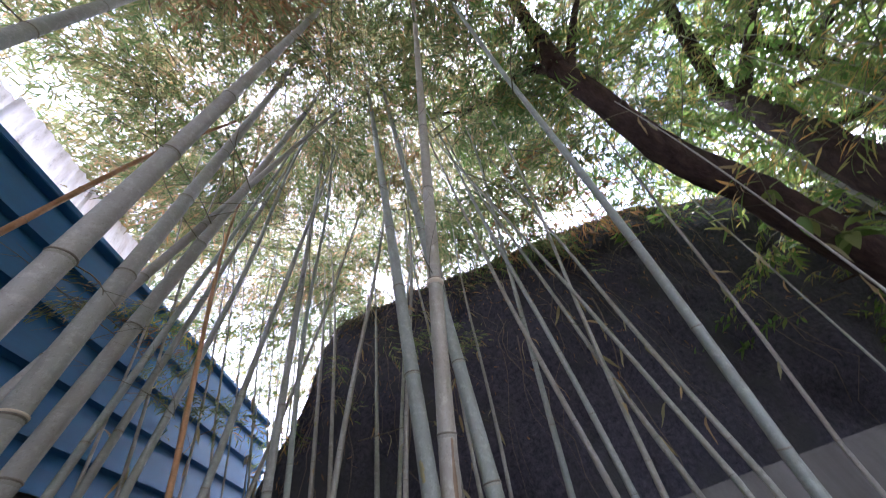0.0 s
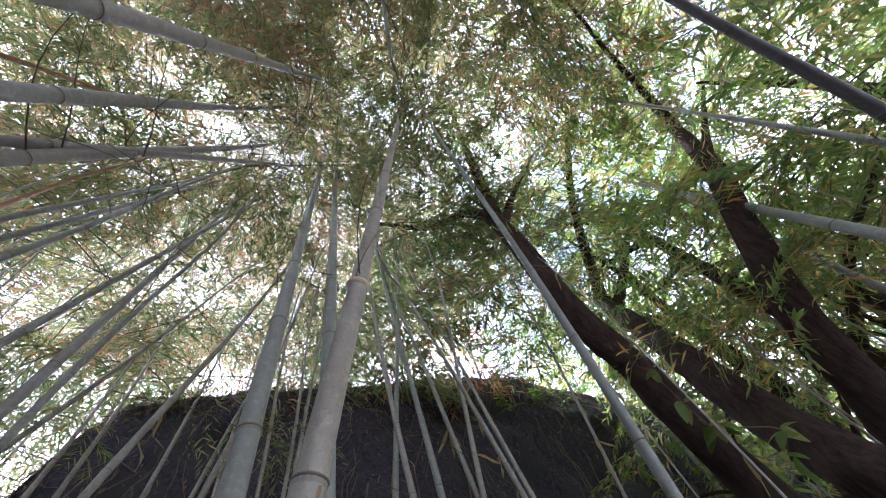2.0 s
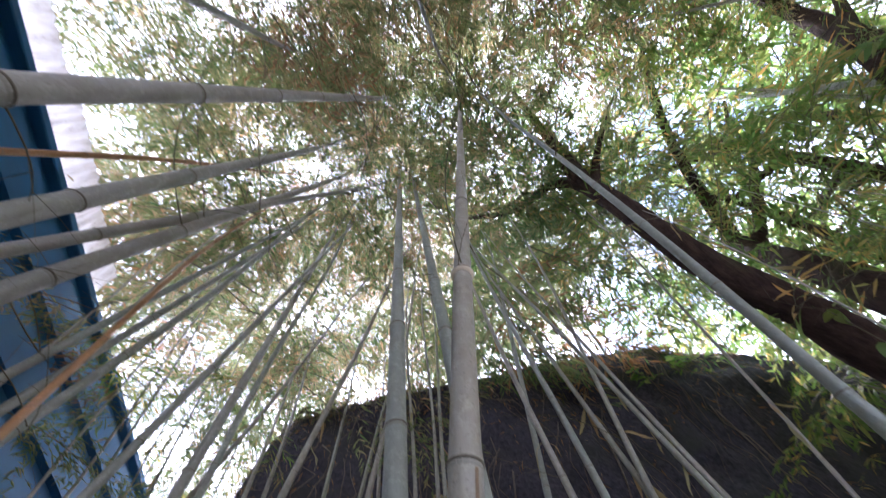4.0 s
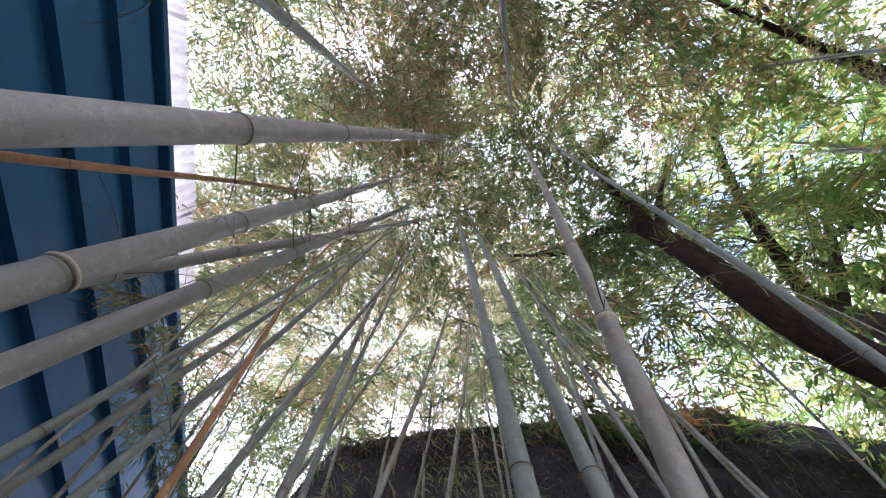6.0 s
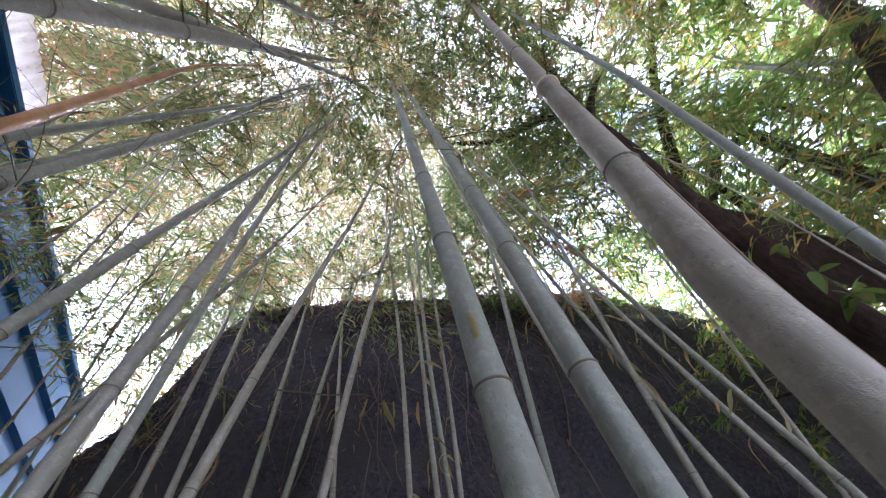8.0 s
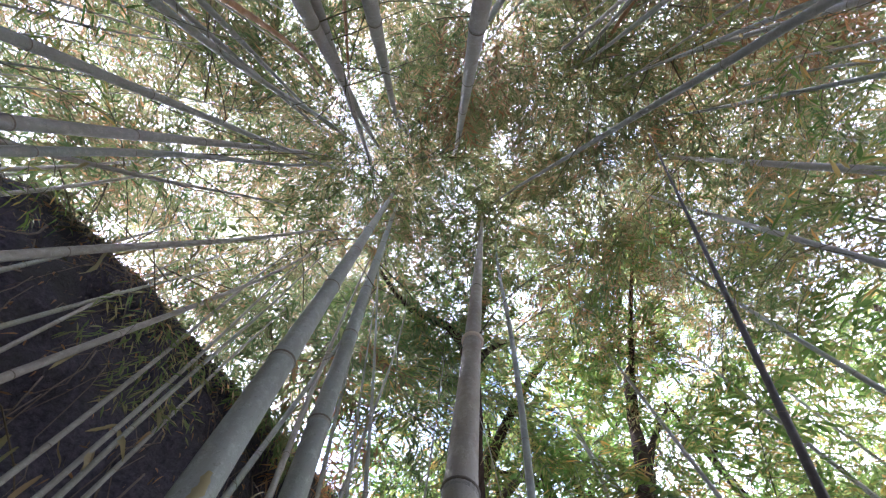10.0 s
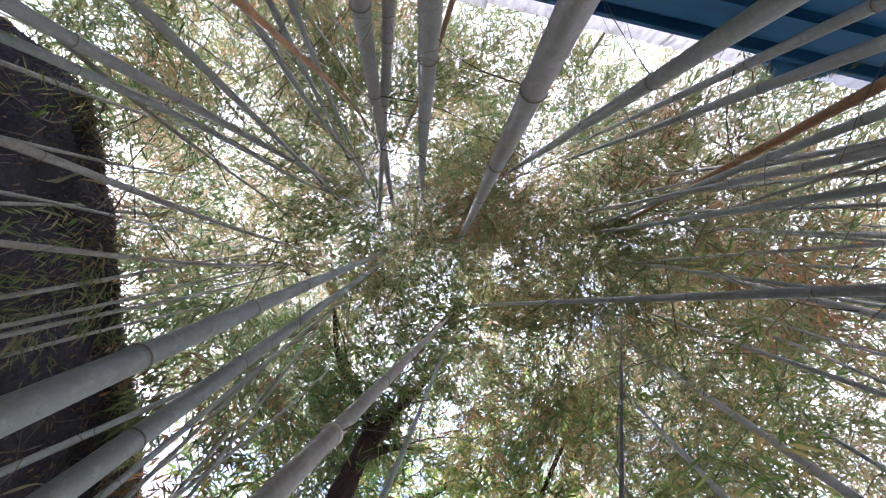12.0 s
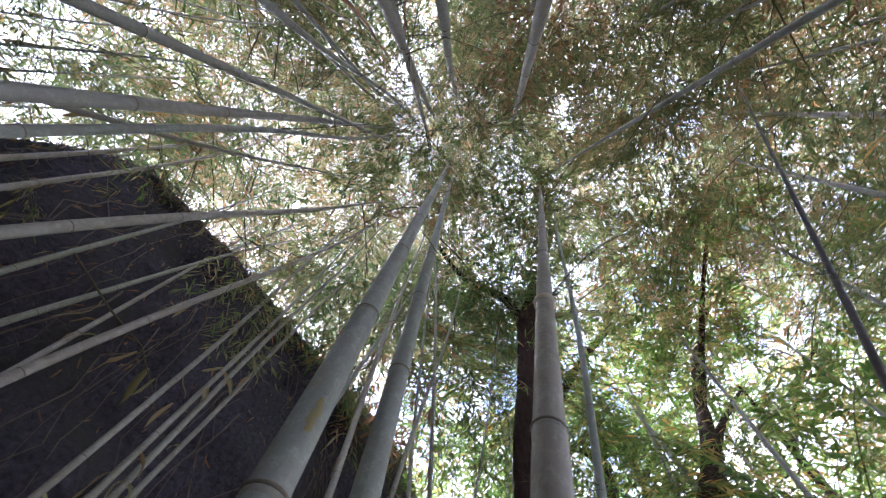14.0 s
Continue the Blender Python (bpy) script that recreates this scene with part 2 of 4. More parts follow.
class Soup:
    """Collects vertices and faces of many small pieces into one mesh."""

    def __init__(self):
        self.verts, self.faces, self.count = [], [], 0

    def add(self, verts, faces):
        self.faces += [tuple(i + self.count for i in fc) for fc in faces]
        self.verts.append(np.asarray(verts, float))
        self.count += len(verts)

    def mesh(self, name, material, smooth=True):
        return mesh_of(name, np.concatenate(self.verts), self.faces, material, smooth)


LEAF_FACES = [(0, 2, 1), (1, 2, 4), (1, 4, 3), (3, 4, 5)]
SMALL_FACES = [(0, 1, 2), (0, 2, 3)]


def leaf(at, way, up, length, width, droop=0.12, small=False):
    """A pointed leaf blade, folded along its rib and bent down towards its tip."""
    way = way / np.linalg.norm(way)
    side = np.cross(way, up)
    side /= np.linalg.norm(side) + 1e-9
    up = np.cross(side, way)
    if small:
        shape = ((0, 0, 0), (0.4, 0.5, -0.05), (1, 0, 0.6), (0.4, -0.5, -0.05))
    else:
        shape = ((0, 0, 0), (0.28, 0.5, 0.1), (0.28, -0.5, 0.1), (0.66, 0.36, 0.45), (0.66, -0.36, 0.45), (1, 0, 1))
    return np.array([at + way * a * length + side * h * width - up * d * droop * length + up * (0.1 * width if h else 0) for a, h, d in shape])


rng = np.random.default_rng(7)


def unit(v):
    return v / (np.linalg.norm(v) + 1e-9)


def make_spray(sort, seed):
    """A leafy side branch along +x: the twig mesh and the leaf mesh. Sorts: fine (high roof), near (long low leaves), broad."""
    r = np.random.default_rng(seed)
    twigs, leaves = Soup(), Soup()
    fine, near = sort == "fine", sort == "near"
    reach = (1.55 if fine else 0.95) + 0.3 * r.random()
    n_twigs, n_leaves = (13, 30) if fine else (8, 8) if near else (12, 14)
    line = [np.array((reach * k, 0.12 * math.sin(2.4 * k + seed) * k, 0.40 * k - 0.62 * k * k)) for k in np.linspace(0, 1, 7)]
    for k in range(n_twigs):
        along = 0.16 + 0.83 * (k + r.random()) / n_twigs
        i = min(int(along * 6), 5)
        root = line[i] + (line[i + 1] - line[i]) * (along * 6 - i)
        turn = (1 if k % 2 else -1) * (0.4 + 0.8 * r.random())
        way = np.array((math.cos(turn), math.sin(turn), 0.25 - 0.75 * r.random()))
        size = (0.42 + 0.35 * r.random()) * (1.15 - 0.5 * along) * (1.0 if fine else 0.7)
        stem = [root + way * size * q + np.array((0, 0, -0.22 * size * q * q)) for q in (0, 0.35, 0.7, 1)]
        twigs.add(*tube(stem[::3] if fine else stem, (0.0026, 0.001) if fine else (0.0024, 0.0019, 0.0014, 0.001), 3, False))
        for q in range(n_leaves):
            f = 0.15 + 0.85 * q / (n_leaves - 1)
            j = min(int(f * 3), 2)
            base = stem[j] + (stem[j + 1] - stem[j]) * (f * 3 - j)
            if fine:
                base = base + r.normal(size=3) * 0.045
            fan = (1 if q % 2 else -1) * (0.3 + 0.9 * r.random())
            c, s = math.cos(fan), math.sin(fan)
            d = np.array((way[0] * c - way[1] * s, way[0] * s + way[1] * c, 0.1 - 1.0 * r.random()))
            up = unit(np.array((r.normal() * 0.5, r.normal() * 0.5, 1.0)))
            if fine:
                leaves.add(leaf(base, d, up, 0.080 + 0.065 * r.random(), 0.0147 + 0.0072 * r.random(), 0.2, True), SMALL_FACES)
            elif near:
                leaves.add(leaf(base, d, up, 0.12 + 0.10 * r.random(), 0.014 + 0.009 * r.random(), 0.22), LEAF_FACES)
            else:
                leaves.add(leaf(base, d, up, 0.075 + 0.045 * r.random(), 0.018 + 0.012 * r.random(), 0.2), LEAF_FACES)
    n_blades = len(leaves.faces)
    leaves.add(np.concatenate(twigs.verts), twigs.faces)
    me = leaves.mesh("leaf_spray", M_LEAF if fine else M_NEAR if near else M_BROAD, False)
    me.materials.append(M_TWIG)
    me.polygons.foreach_set("material_index", [0] * n_blades + [1] * (len(me.polygons) - n_blades))
    return mesh_of("branch", *tube(line, np.linspace(0.0055, 0.0018, 7), 5), M_TWIG), me


FINES = [make_spray("fine", s) for s in range(1, 11)]
NEARS = [make_spray("near", s) for s in range(11, 19)]
BROADS = [make_spray("broad", s) for s in range(21, 29)]
DRY_LEAVES = []
for twig_mesh, leaf_mesh in FINES[:4]:
    dry = leaf_mesh.copy()
    dry.materials.clear()
    dry.materials.append(M_DRY)
    dry.materials.append(M_TWIG)
    DRY_LEAVES.append(dry)

# openings in the leaf roof where the sky shows: middle (x, y, z) and radius there
EYE = Vector((0.05, 0.55, 1.4))
GAPS = [(Vector((1.18, 0.96, 9.33)), 0.30), (Vector((0.77, 4.15, 7.0)), 0.20), (Vector((0.70, -0.76, 9.1)), 0.34), (Vector((4.0, -0.65, 5.9)), 0.45), (Vector((-0.74, 1.87, 7.1)), 0.14)]


def open_sky(p):
    """Whether a branch at p would close one of the openings."""
    for mid, radius in GAPS:
        axis = mid - EYE
        f = (p - EYE).dot(axis) / axis.length_squared
        if f > 0.15 and (p - EYE - axis * f).length < (radius + 0.08) * min(f, 1.3):
            return True
    return False


LEAFINESS = {}
CELL = 0.9


def crowded(p, area, limit):
    """Whether the leaf area over this square metre of ground is already used up; if not, it takes its share."""
    key = (round(p.x / CELL), round(p.y / CELL))
    share = 1.05 if math.hypot(p.x - 0.3, p.y - 0.6) < 1.4 else 0.72 if p.y > 1.8 and p.x > -1.4 else 1.05 if p.y < -1.5 else 0.82 if p.x < -1 else 0.95
    if LEAFINESS.get(key, 0) > limit * share:
        return True
    LEAFINESS[key] = LEAFINESS.get(key, 0) + area / CELL ** 2
    return False


def add_sprays(parent, origin, path, low, high, count, size=1.0, kinds=None, dry=0.05, limit=4.3):
    """Leafy branches round the line path(z) of a culm or limb between two heights."""
    kinds = kinds or FINES
    for k in range(count):
        z = low + (high - low) * ((k + rng.random()) / count)
        p = Vector(path(z))
        turn = k * 2.39996 + rng.random() * 1.2
        s = size * (0.75 + 0.55 * rng.random())
        m = Matrix.Translation(p - origin) @ Euler((rng.normal() * 0.35, -0.1 - 0.5 * rng.random() * (z - low) / (high - low), turn)).to_matrix().to_4x4() @ Matrix.Scale(s, 4)
        if open_sky(p + (m.to_3x3() @ Vector((0.8, 0, 0)))) or open_sky(p + (m.to_3x3() @ Vector((1.4, 0, -0.1)))):
            continue
        tip = p + m.to_3x3() @ Vector((0.5, 0, 0))
        if kinds is NEARS and min((p - EYE).to_2d().length, (tip - EYE).to_2d().length) < 1.0 + 0.45 * (p.z - EYE.z):
            continue
        if crowded(p + (m.to_3x3() @ Vector((0.9, 0, 0))), (0.33 if kinds is FINES else 0.2) * s * s, limit):
            continue
        which = int(rng.integers(len(kinds)))
        twig_mesh, leaf_mesh = kinds[which]
        if kinds is FINES and rng.random() < dry:
            leaf_mesh = DRY_LEAVES[which % 4]
        b = part("branch", twig_mesh, parent, m)
        tagged(part("leaf_spray", leaf_mesh, b), kind="stuff")


def ring_mesh(name, material, rows, sides=20):
    verts, faces = [], []
    for z, r in rows:
        verts += [(r * math.cos(2 * math.pi * j / sides), r * math.sin(2 * math.pi * j / sides), z) for j in range(sides)]
    for i in range(len(rows) - 1):
        faces += [(i * sides + j, i * sides + (j + 1) % sides, (i + 1) * sides + (j + 1) % sides, (i + 1) * sides + j) for j in range(sides)]
    return mesh_of(name, verts, faces, material)


def bare_twig(seed):
    """A bare side twig along +x whose twiglets grow out of its rings."""
    r = np.random.default_rng(seed)
    line = [np.array((1.1 * k, 0.08 * math.sin(4 * k + seed), 0.12 * k - 0.10 * k * k)) for k in np.linspace(0, 1, 9)]
    verts, faces = tube(line, np.linspace(0.0042, 0.0012, 9), 5)
    verts = list(verts)
    for k in range(2, 8):
        way = unit(np.array((0.7, (1 if k % 2 else -1) * (0.5 + 0.4 * r.random()), 0.3 * r.normal())))
        size = 0.12 + 0.28 * r.random()
        side, _ = tube([line[k] + way * size * q + np.array((0, 0, -0.06 * q * q)) for q in (0, 0.5, 1)], (0.0024, 0.0016, 0.0008), 3, False)
        ids = [k * 5, k * 5 + 1, k * 5 + 2] + [len(verts) + q for q in range(6)]
        verts += list(side[3:])
        faces += [(ids[3 * i + j], ids[3 * i + (j + 1) % 3], ids[3 * i + 3 + (j + 1) % 3], ids[3 * i + 3 + j]) for i in range(2) for j in range(3)]
    return mesh_of("dead_twig", verts, faces, M_TWIG)


def curled_leaf(seed):
    """One long dry leaf, curled along its length, along +x."""
    r = np.random.default_rng(seed)
    verts, faces = [], []
    for i, k in enumerate(np.linspace(0, 1, 7)):
        half = 0.013 * math.sin(math.pi * min(1, 0.08 + k * 0.95)) ** 0.7
        z = -0.05 * k * k + 0.012 * math.sin(5 * k + seed)
        turn = 0.9 * k * r.normal() * 0.5
        verts += [(0.16 * k, -half * math.cos(turn), z - half * math.sin(turn)), (0.16 * k, 0, z - 0.004), (0.16 * k, half * math.cos(turn), z + half * math.sin(turn))]
        if i:
            o = (i - 1) * 3
            faces += [(o, o + 3, o + 4, o + 1), (o + 1, o + 4, o + 5, o + 2)]
    return mesh_of("dry_leaf", verts, faces, M_CURL)


BARE = [bare_twig(s) for s in range(5)]
CURLED = [curled_leaf(s) for s in range(6)]

# unit rings: radius 1 at the culm's skin, height in units of the radius
RING = ring_mesh("node_ring", M_RING, [(-0.12, 1.0), (-0.08, 1.07), (0.0, 1.10), (0.06, 1.05), (0.10, 1.0)])
SMALL_RING = ring_mesh("node_ring", M_RING, [(-0.12, 1.0), (-0.06, 1.08), (0.04, 1.08), (0.10, 1.0)], 10)
BLOOM = ring_mesh("bloom_band", M_BLOOM, [(-0.42, 1.0), (-0.36, 1.012), (-0.16, 1.014), (-0.10, 1.0)])

LABELS = {
    "tall": ("tall grey-green bamboo culm with pale node rings and leafy top", M_CULM),
    "thin": ("thin weathered bamboo culm standing before the earth bank", M_THIN),
    "dead": ("dead orange-brown bamboo culm with dark node rings", M_DEAD),
}


def culm(sort, x, y, lean_x, lean_y, diameter, height, base=0.0, sprays=None, bow=None, low_sprays=0, leafy=(2.5, 4.8), step=None, phase=None, told="", coat=None):
    """A bamboo culm from the ground at (x, y), leaning by so much a metre, with nodes, side branches and leaves."""
    label, skin = LABELS[sort]
    label, skin = told or label, coat or skin
    root = thing("bamboo_culm", (x + 1.05 * lean_x, y + 1.05 * lean_y, base), label, "bamboo", "bamboo grove")
    origin = Vector((x + 1.05 * lean_x, y + 1.05 * lean_y, base))
    turn = rng.random() * 6.28
    away = math.atan2(y - 0.6, x) + rng.normal() * 0.9
    sway = (0.4 + 1.3 * rng.random()) * (0.45 if sort == "thin" else 1.0) if bow is None else bow
    step = step or (0.62 if diameter > 0.064 else 0.48 if diameter > 0.045 else 0.40)
    wob = 0.0 if diameter > 0.045 else 0.02
    close = diameter > 0.045 and base == 0 and math.hypot(x, y - 0.5) < 2.6

    def path(z):
        f = max(0.0, z / height - 0.5)
        u = 1.05 + 0.3 * z if z < 1.5 else z if z < 6.5 else 6.5 + 3.5 * (1 - math.exp((6.5 - z) / 3.5))
        return (x + lean_x * u + sway * f * f * 2.6 * math.cos(away) + wob * math.sin(z * 1.9 + turn), y + lean_y * u + sway * f * f * 2.6 * math.sin(away) + wob * math.cos(z * 1.6 + turn), z + base)

    def radius(z):
        return diameter / 2 * (1 - 0.80 * max(0.0, z - 1.5) / (height - 1.5)) if z > 1.5 else diameter / 2

    offset = rng.random() * step if phase is None else phase
    nodes = [z for z in np.arange(offset, height - 0.3, step) if z > 0.2]
    zs, rs = [0.0], [radius(0) * 1.02]
    for z in nodes:
        r = radius(z)
        zs += [z - step * 0.5, z - 0.03, z - 0.006, z + 0.006, z + 0.03]
        rs += [radius(z - step * 0.5) * 0.985, r, r * 1.03, r * 1.03, r * 0.985]
    zs.append(height)
    rs.append(radius(height))
    verts, faces = tube([Vector(path(z)) - origin for z in zs], rs, 16 if close else 8)
    part("stem", mesh_of("stem", verts, faces, skin), root)
    for z in nodes:
        if z > 6.2:
            continue
        way = (Vector(path(z + 0.05)) - Vector(path(z - 0.05))).normalized()
        m = Matrix.Translation(Vector(path(z)) - origin) @ way.to_track_quat("Z", "Y").to_matrix().to_4x4() @ Matrix.Scale(radius(z) * 1.02, 4)
        ring = part("node_ring", RING if close else SMALL_RING, root, m)
        if sort == "tall" and z < 3.6 and close:
            part("bloom_band", BLOOM, ring, None, "pale powdery band under the node")
    if sort == "dead":
        count, start = 3, 6.0
    elif sort == "thin":
        count, start = 10, 4.6
    else:
        count, start = 29, 5.6
    add_sprays(root, origin, path, start, height, count if sprays is None else sprays, 1.0 if height > 10.5 else 1.3, limit=4.6 if x < -0.3 and y > -1 else 4.0 if y < -1 else 4.3)
    if sort == "tall" and y < -1 and base == 0 and sprays:
        add_sprays(root, origin, path, 4.0, 5.8, 4, 0.6, dry=0.08, limit=4.6)
    if sort == "tall" and x < -0.45 and y > 0.6 and base == 0:
        add_sprays(root, origin, path, 3.6, 5.2, 3, 0.65, NEARS, limit=5.0)
    if sort == "thin" and x < -0.25 and y > 1.2 and base == 0:
        add_sprays(root, origin, path, 2.9, 4.6, 3, 0.6, NEARS, limit=5.0)
        add_sprays(root, origin, path, 2.8, 4.8, 3, 0.55, dry=0.35, limit=5.0)
    if low_sprays:
        add_sprays(root, origin, path, leafy[0], leafy[1], low_sprays, 0.8, NEARS, limit=7.5)
    if sort != "dead" and base == 0:
        for k in range(3 if sort == "thin" else 18 if x < -0.4 and abs(y) < 2.2 else 9):
            z = nodes[int(rng.integers(len(nodes)))]
            if not 2.3 < z < 6.0:
                continue
            m = Matrix.Translation(Vector(path(z)) - origin) @ Euler((rng.normal() * 0.3, -0.2 - 0.5 * rng.random(), rng.random() * 6.28)).to_matrix().to_4x4() @ Matrix.Scale((0.3 + 0.4 * rng.random()) * (1.0 if z < 3 else 1.6), 4)
            part("dead_twig", BARE[int(rng.integers(len(BARE)))], root, m, "bare dark dead side twig")
    if sort == "thin" and base == 0:
        for k in range(8):
            z = 1.7 + 2.2 * rng.random()
            m = Matrix.Translation(Vector(path(z)) - origin) @ Euler((rng.normal() * 0.5, 0.5 + 0.8 * rng.random(), rng.random() * 6.28)).to_matrix().to_4x4() @ Matrix.Translation((radius(z), 0, 0)) @ Matrix.Scale(0.5 + 0.5 * rng.random(), 4)
            part("dry_leaf", CURLED[int(rng.integers(len(CURLED)))], root, m, "curled pale orange dry leaf")
    return root


# ---- ground: out of view, its colour paled to bounce light upwards ----
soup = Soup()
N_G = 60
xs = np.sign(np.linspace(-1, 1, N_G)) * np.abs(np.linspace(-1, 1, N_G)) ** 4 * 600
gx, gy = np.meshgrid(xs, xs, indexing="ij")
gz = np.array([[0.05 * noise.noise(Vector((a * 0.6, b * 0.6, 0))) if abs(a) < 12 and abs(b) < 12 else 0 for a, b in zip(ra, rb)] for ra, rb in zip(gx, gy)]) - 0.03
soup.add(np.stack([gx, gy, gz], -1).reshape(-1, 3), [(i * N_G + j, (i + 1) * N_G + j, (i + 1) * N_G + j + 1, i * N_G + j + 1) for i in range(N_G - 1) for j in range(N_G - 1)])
tagged(new("ground", soup.mesh("ground", M_GROUND)), "unseen earth ground, paled to throw light up into the grove", "ground", kind="structure")

# ---- earth bank: its crest runs along s, facing the camera ----
B_MID, B_ALONG, B_BACK = Vector((1.10, 4.195, 0)), Vector((0.984, -0.178, 0)), Vector((0.178, 0.984, 0))


def crest(s):
    x = 1.1 + 0.984 * s
    return float(np.interp(x, (-4.5, -3.0, -1.7, -1.3, -1.0, -0.75, -0.5, -0.25, 1.0, 2.0, 4.0, 4.8, 5.5, 6.2, 7.2, 8.0, 11.0), (0.9, 1.6, 2.3, 2.8, 3.35, 3.85, 4.45, 4.83, 5.05, 5.19, 5.45, 5.56, 5.46, 5.35, 5.15, 4.95, 4.2)))


def bank_point(s, f):
    """f 0 at the foot, 1 at the crest, up to 2 on the back."""
    top = crest(s)
    if f <= 1:
        z, back = top * math.sin(f * math.pi / 2) ** 0.9, -0.75 * (1 - f) ** 1.2
    else:
        z, back = top - 0.25 * (f - 1) ** 2 * top, (f - 1) * 5.0
    p = B_MID + B_ALONG * s + B_BACK * back
    p.z = z
    rough = 0.20 * noise.fractal(Vector((s * 0.9, z * 0.9, back)), 1.0, 2.0, 5) + 0.10 * noise.noise(Vector((s * 2.3, z * 2.3, 3))) + 0.05 * noise.noise(Vector((s * 5, z * 5, back * 5)))
    p += B_BACK * rough * (0.3 + 0.7 * max(0.0, min(1.0, (1 - f) * 3)))
    p.z += 0.02 * noise.fractal(Vector((s * 1.6, back, 7)), 1.0, 2.0, 4) * (1 if f > 0.9 else 0)
    return p


NS, NF = 220, 110
fs = np.concatenate([np.linspace(0, 1, 86), np.linspace(1.02, 2, NF - 86)])
verts = [bank_point(s, f) for s in np.linspace(-5.5, 10, NS) for f in fs]
faces = [(i * NF + j, (i + 1) * NF + j, (i + 1) * NF + j + 1, i * NF + j + 1) for i in range(NS - 1) for j in range(NF - 1)]
tagged(new("earth_bank", mesh_of("earth_bank", verts, faces, M_BANK)), "steep dark earth bank with moss, roots and hanging dry leaves", "bank", kind="structure")

litter, fringe, roots, tufts = Soup(), Soup(), Soup(), Soup()
r_b = np.random.default_rng(5)
for k in range(1300):
    s, f = -2.6 + 8.2 * r_b.random(), 0.28 + 0.70 * r_b.random() ** 0.7
    p = np.array(bank_point(s, f)) - np.array(B_BACK) * 0.025
    d = np.array((r_b.normal() * 0.6, r_b.normal() * 0.6, -0.9)) - np.array(B_BACK) * 0.4
    litter.add(leaf(p, d, unit(r_b.normal(size=3) - np.array(B_BACK)), 0.05 + 0.07 * r_b.random(), 0.009 + 0.010 * r_b.random(), 0.3), LEAF_FACES)
for k in range(3400):
    s, f = -2.6 + 8.0 * r_b.random(), 0.60 + 0.39 * r_b.random() ** 0.6
    p = np.array(bank_point(s, f)) - np.array(B_BACK) * 0.01
    d = np.array((r_b.normal() * 0.5, r_b.normal() * 0.5, (0.5 if f > 0.99 else -0.8) + 0.4 * r_b.normal())) - np.array(B_BACK) * 0.6
    fringe.add(leaf(p, d, unit(r_b.normal(size=3) + np.array((0, 0, 0.6))), (0.04 + 0.07 * r_b.random()) * (0.45 if f > 0.97 else 1), 0.007 + 0.009 * r_b.random(), 0.5), LEAF_FACES)
for k in range(110):
    s, f = -1.6 + 6.2 * r_b.random(), 0.62 + 0.40 * r_b.random() ** 0.6
    at_ = np.array(bank_point(s, min(f, 1.0)))
    fan_ = unit(np.array((r_b.normal() * 0.5, r_b.normal() * 0.4, -0.35)) - np.array(B_BACK) * 0.7)
    reach_ = 0.10 + 0.20 * r_b.random()
    for q in range(int(8 + 14 * r_b.random())):
        p = at_ + fan_ * reach_ * r_b.random() + r_b.normal(size=3) * 0.03
        d = unit(fan_ + r_b.normal(size=3) * 0.55 + np.array((0, 0, -0.5)))
        tufts.add(leaf(p, d, unit(r_b.normal(size=3) + np.array((0, 0, 0.8))), 0.07 + 0.08 * r_b.random(), 0.010 + 0.010 * r_b.random(), 0.4), LEAF_FACES)
for k in range(70):
    s, f = -2.3 + 7.0 * r_b.random(), 0.45 + 0.5 * r_b.random()
    line, drift = [], r_b.normal() * 0.35
    for q in range(9):
        line.append(np.array(bank_point(s + drift * q / 8 + 0.05 * r_b.normal(), max(0.1, f - 0.32 * q / 8))) - np.array(B_BACK) * (0.02 + 0.04 * r_b.random()))
    roots.add(*tube(line, np.linspace(0.007, 0.002, 9) * (0.6 + r_b.random()), 5))
tagged(new("leaf_litter", litter.mesh("leaf_litter", M_DRY, False)), "dry brown leaves caught on the earth bank", "leaf litter", kind="stuff")
tagged(new("bank_grass", fringe.mesh("bank_grass", M_FRINGE, False)), "olive grass and leaves fringing the bank's crest", "grass", kind="stuff")
tagged(new("bank_plants", tufts.mesh("bank_plants", M_TUFT, False)), "small olive leaf tufts hanging from the bank", "plants", kind="stuff")
tagged(new("roots", roots.mesh("roots", M_ROOT)), "thin dark roots hanging down the earth bank", "roots", kind="stuff")

# ---- blue clad wall on its concrete base, with the pale building behind ----
W_X, W_K, W_TOP, W_LOW, W_Y0, W_Y1 = -2.12, 0.028, 4.50, 2.62, -7.0, 6.65


def wall_frame():
    return Matrix.Translation((W_X, 0, 0)) @ Matrix.Rotation(-math.atan(W_K), 4, "Z")


wall = thing("clad_wall", (W_X, 0, 0), "blue ribbed steel sheet wall above a grey concrete base", "wall", kind="structure")
wall.matrix_world = wall_frame()
part("concrete_base", box_mesh("concrete_base", (-0.22, W_Y0, 0), (-0.02, W_Y1, W_LOW), M_CONCRETE, 0.015), wall, None, "stained grey concrete base wall")


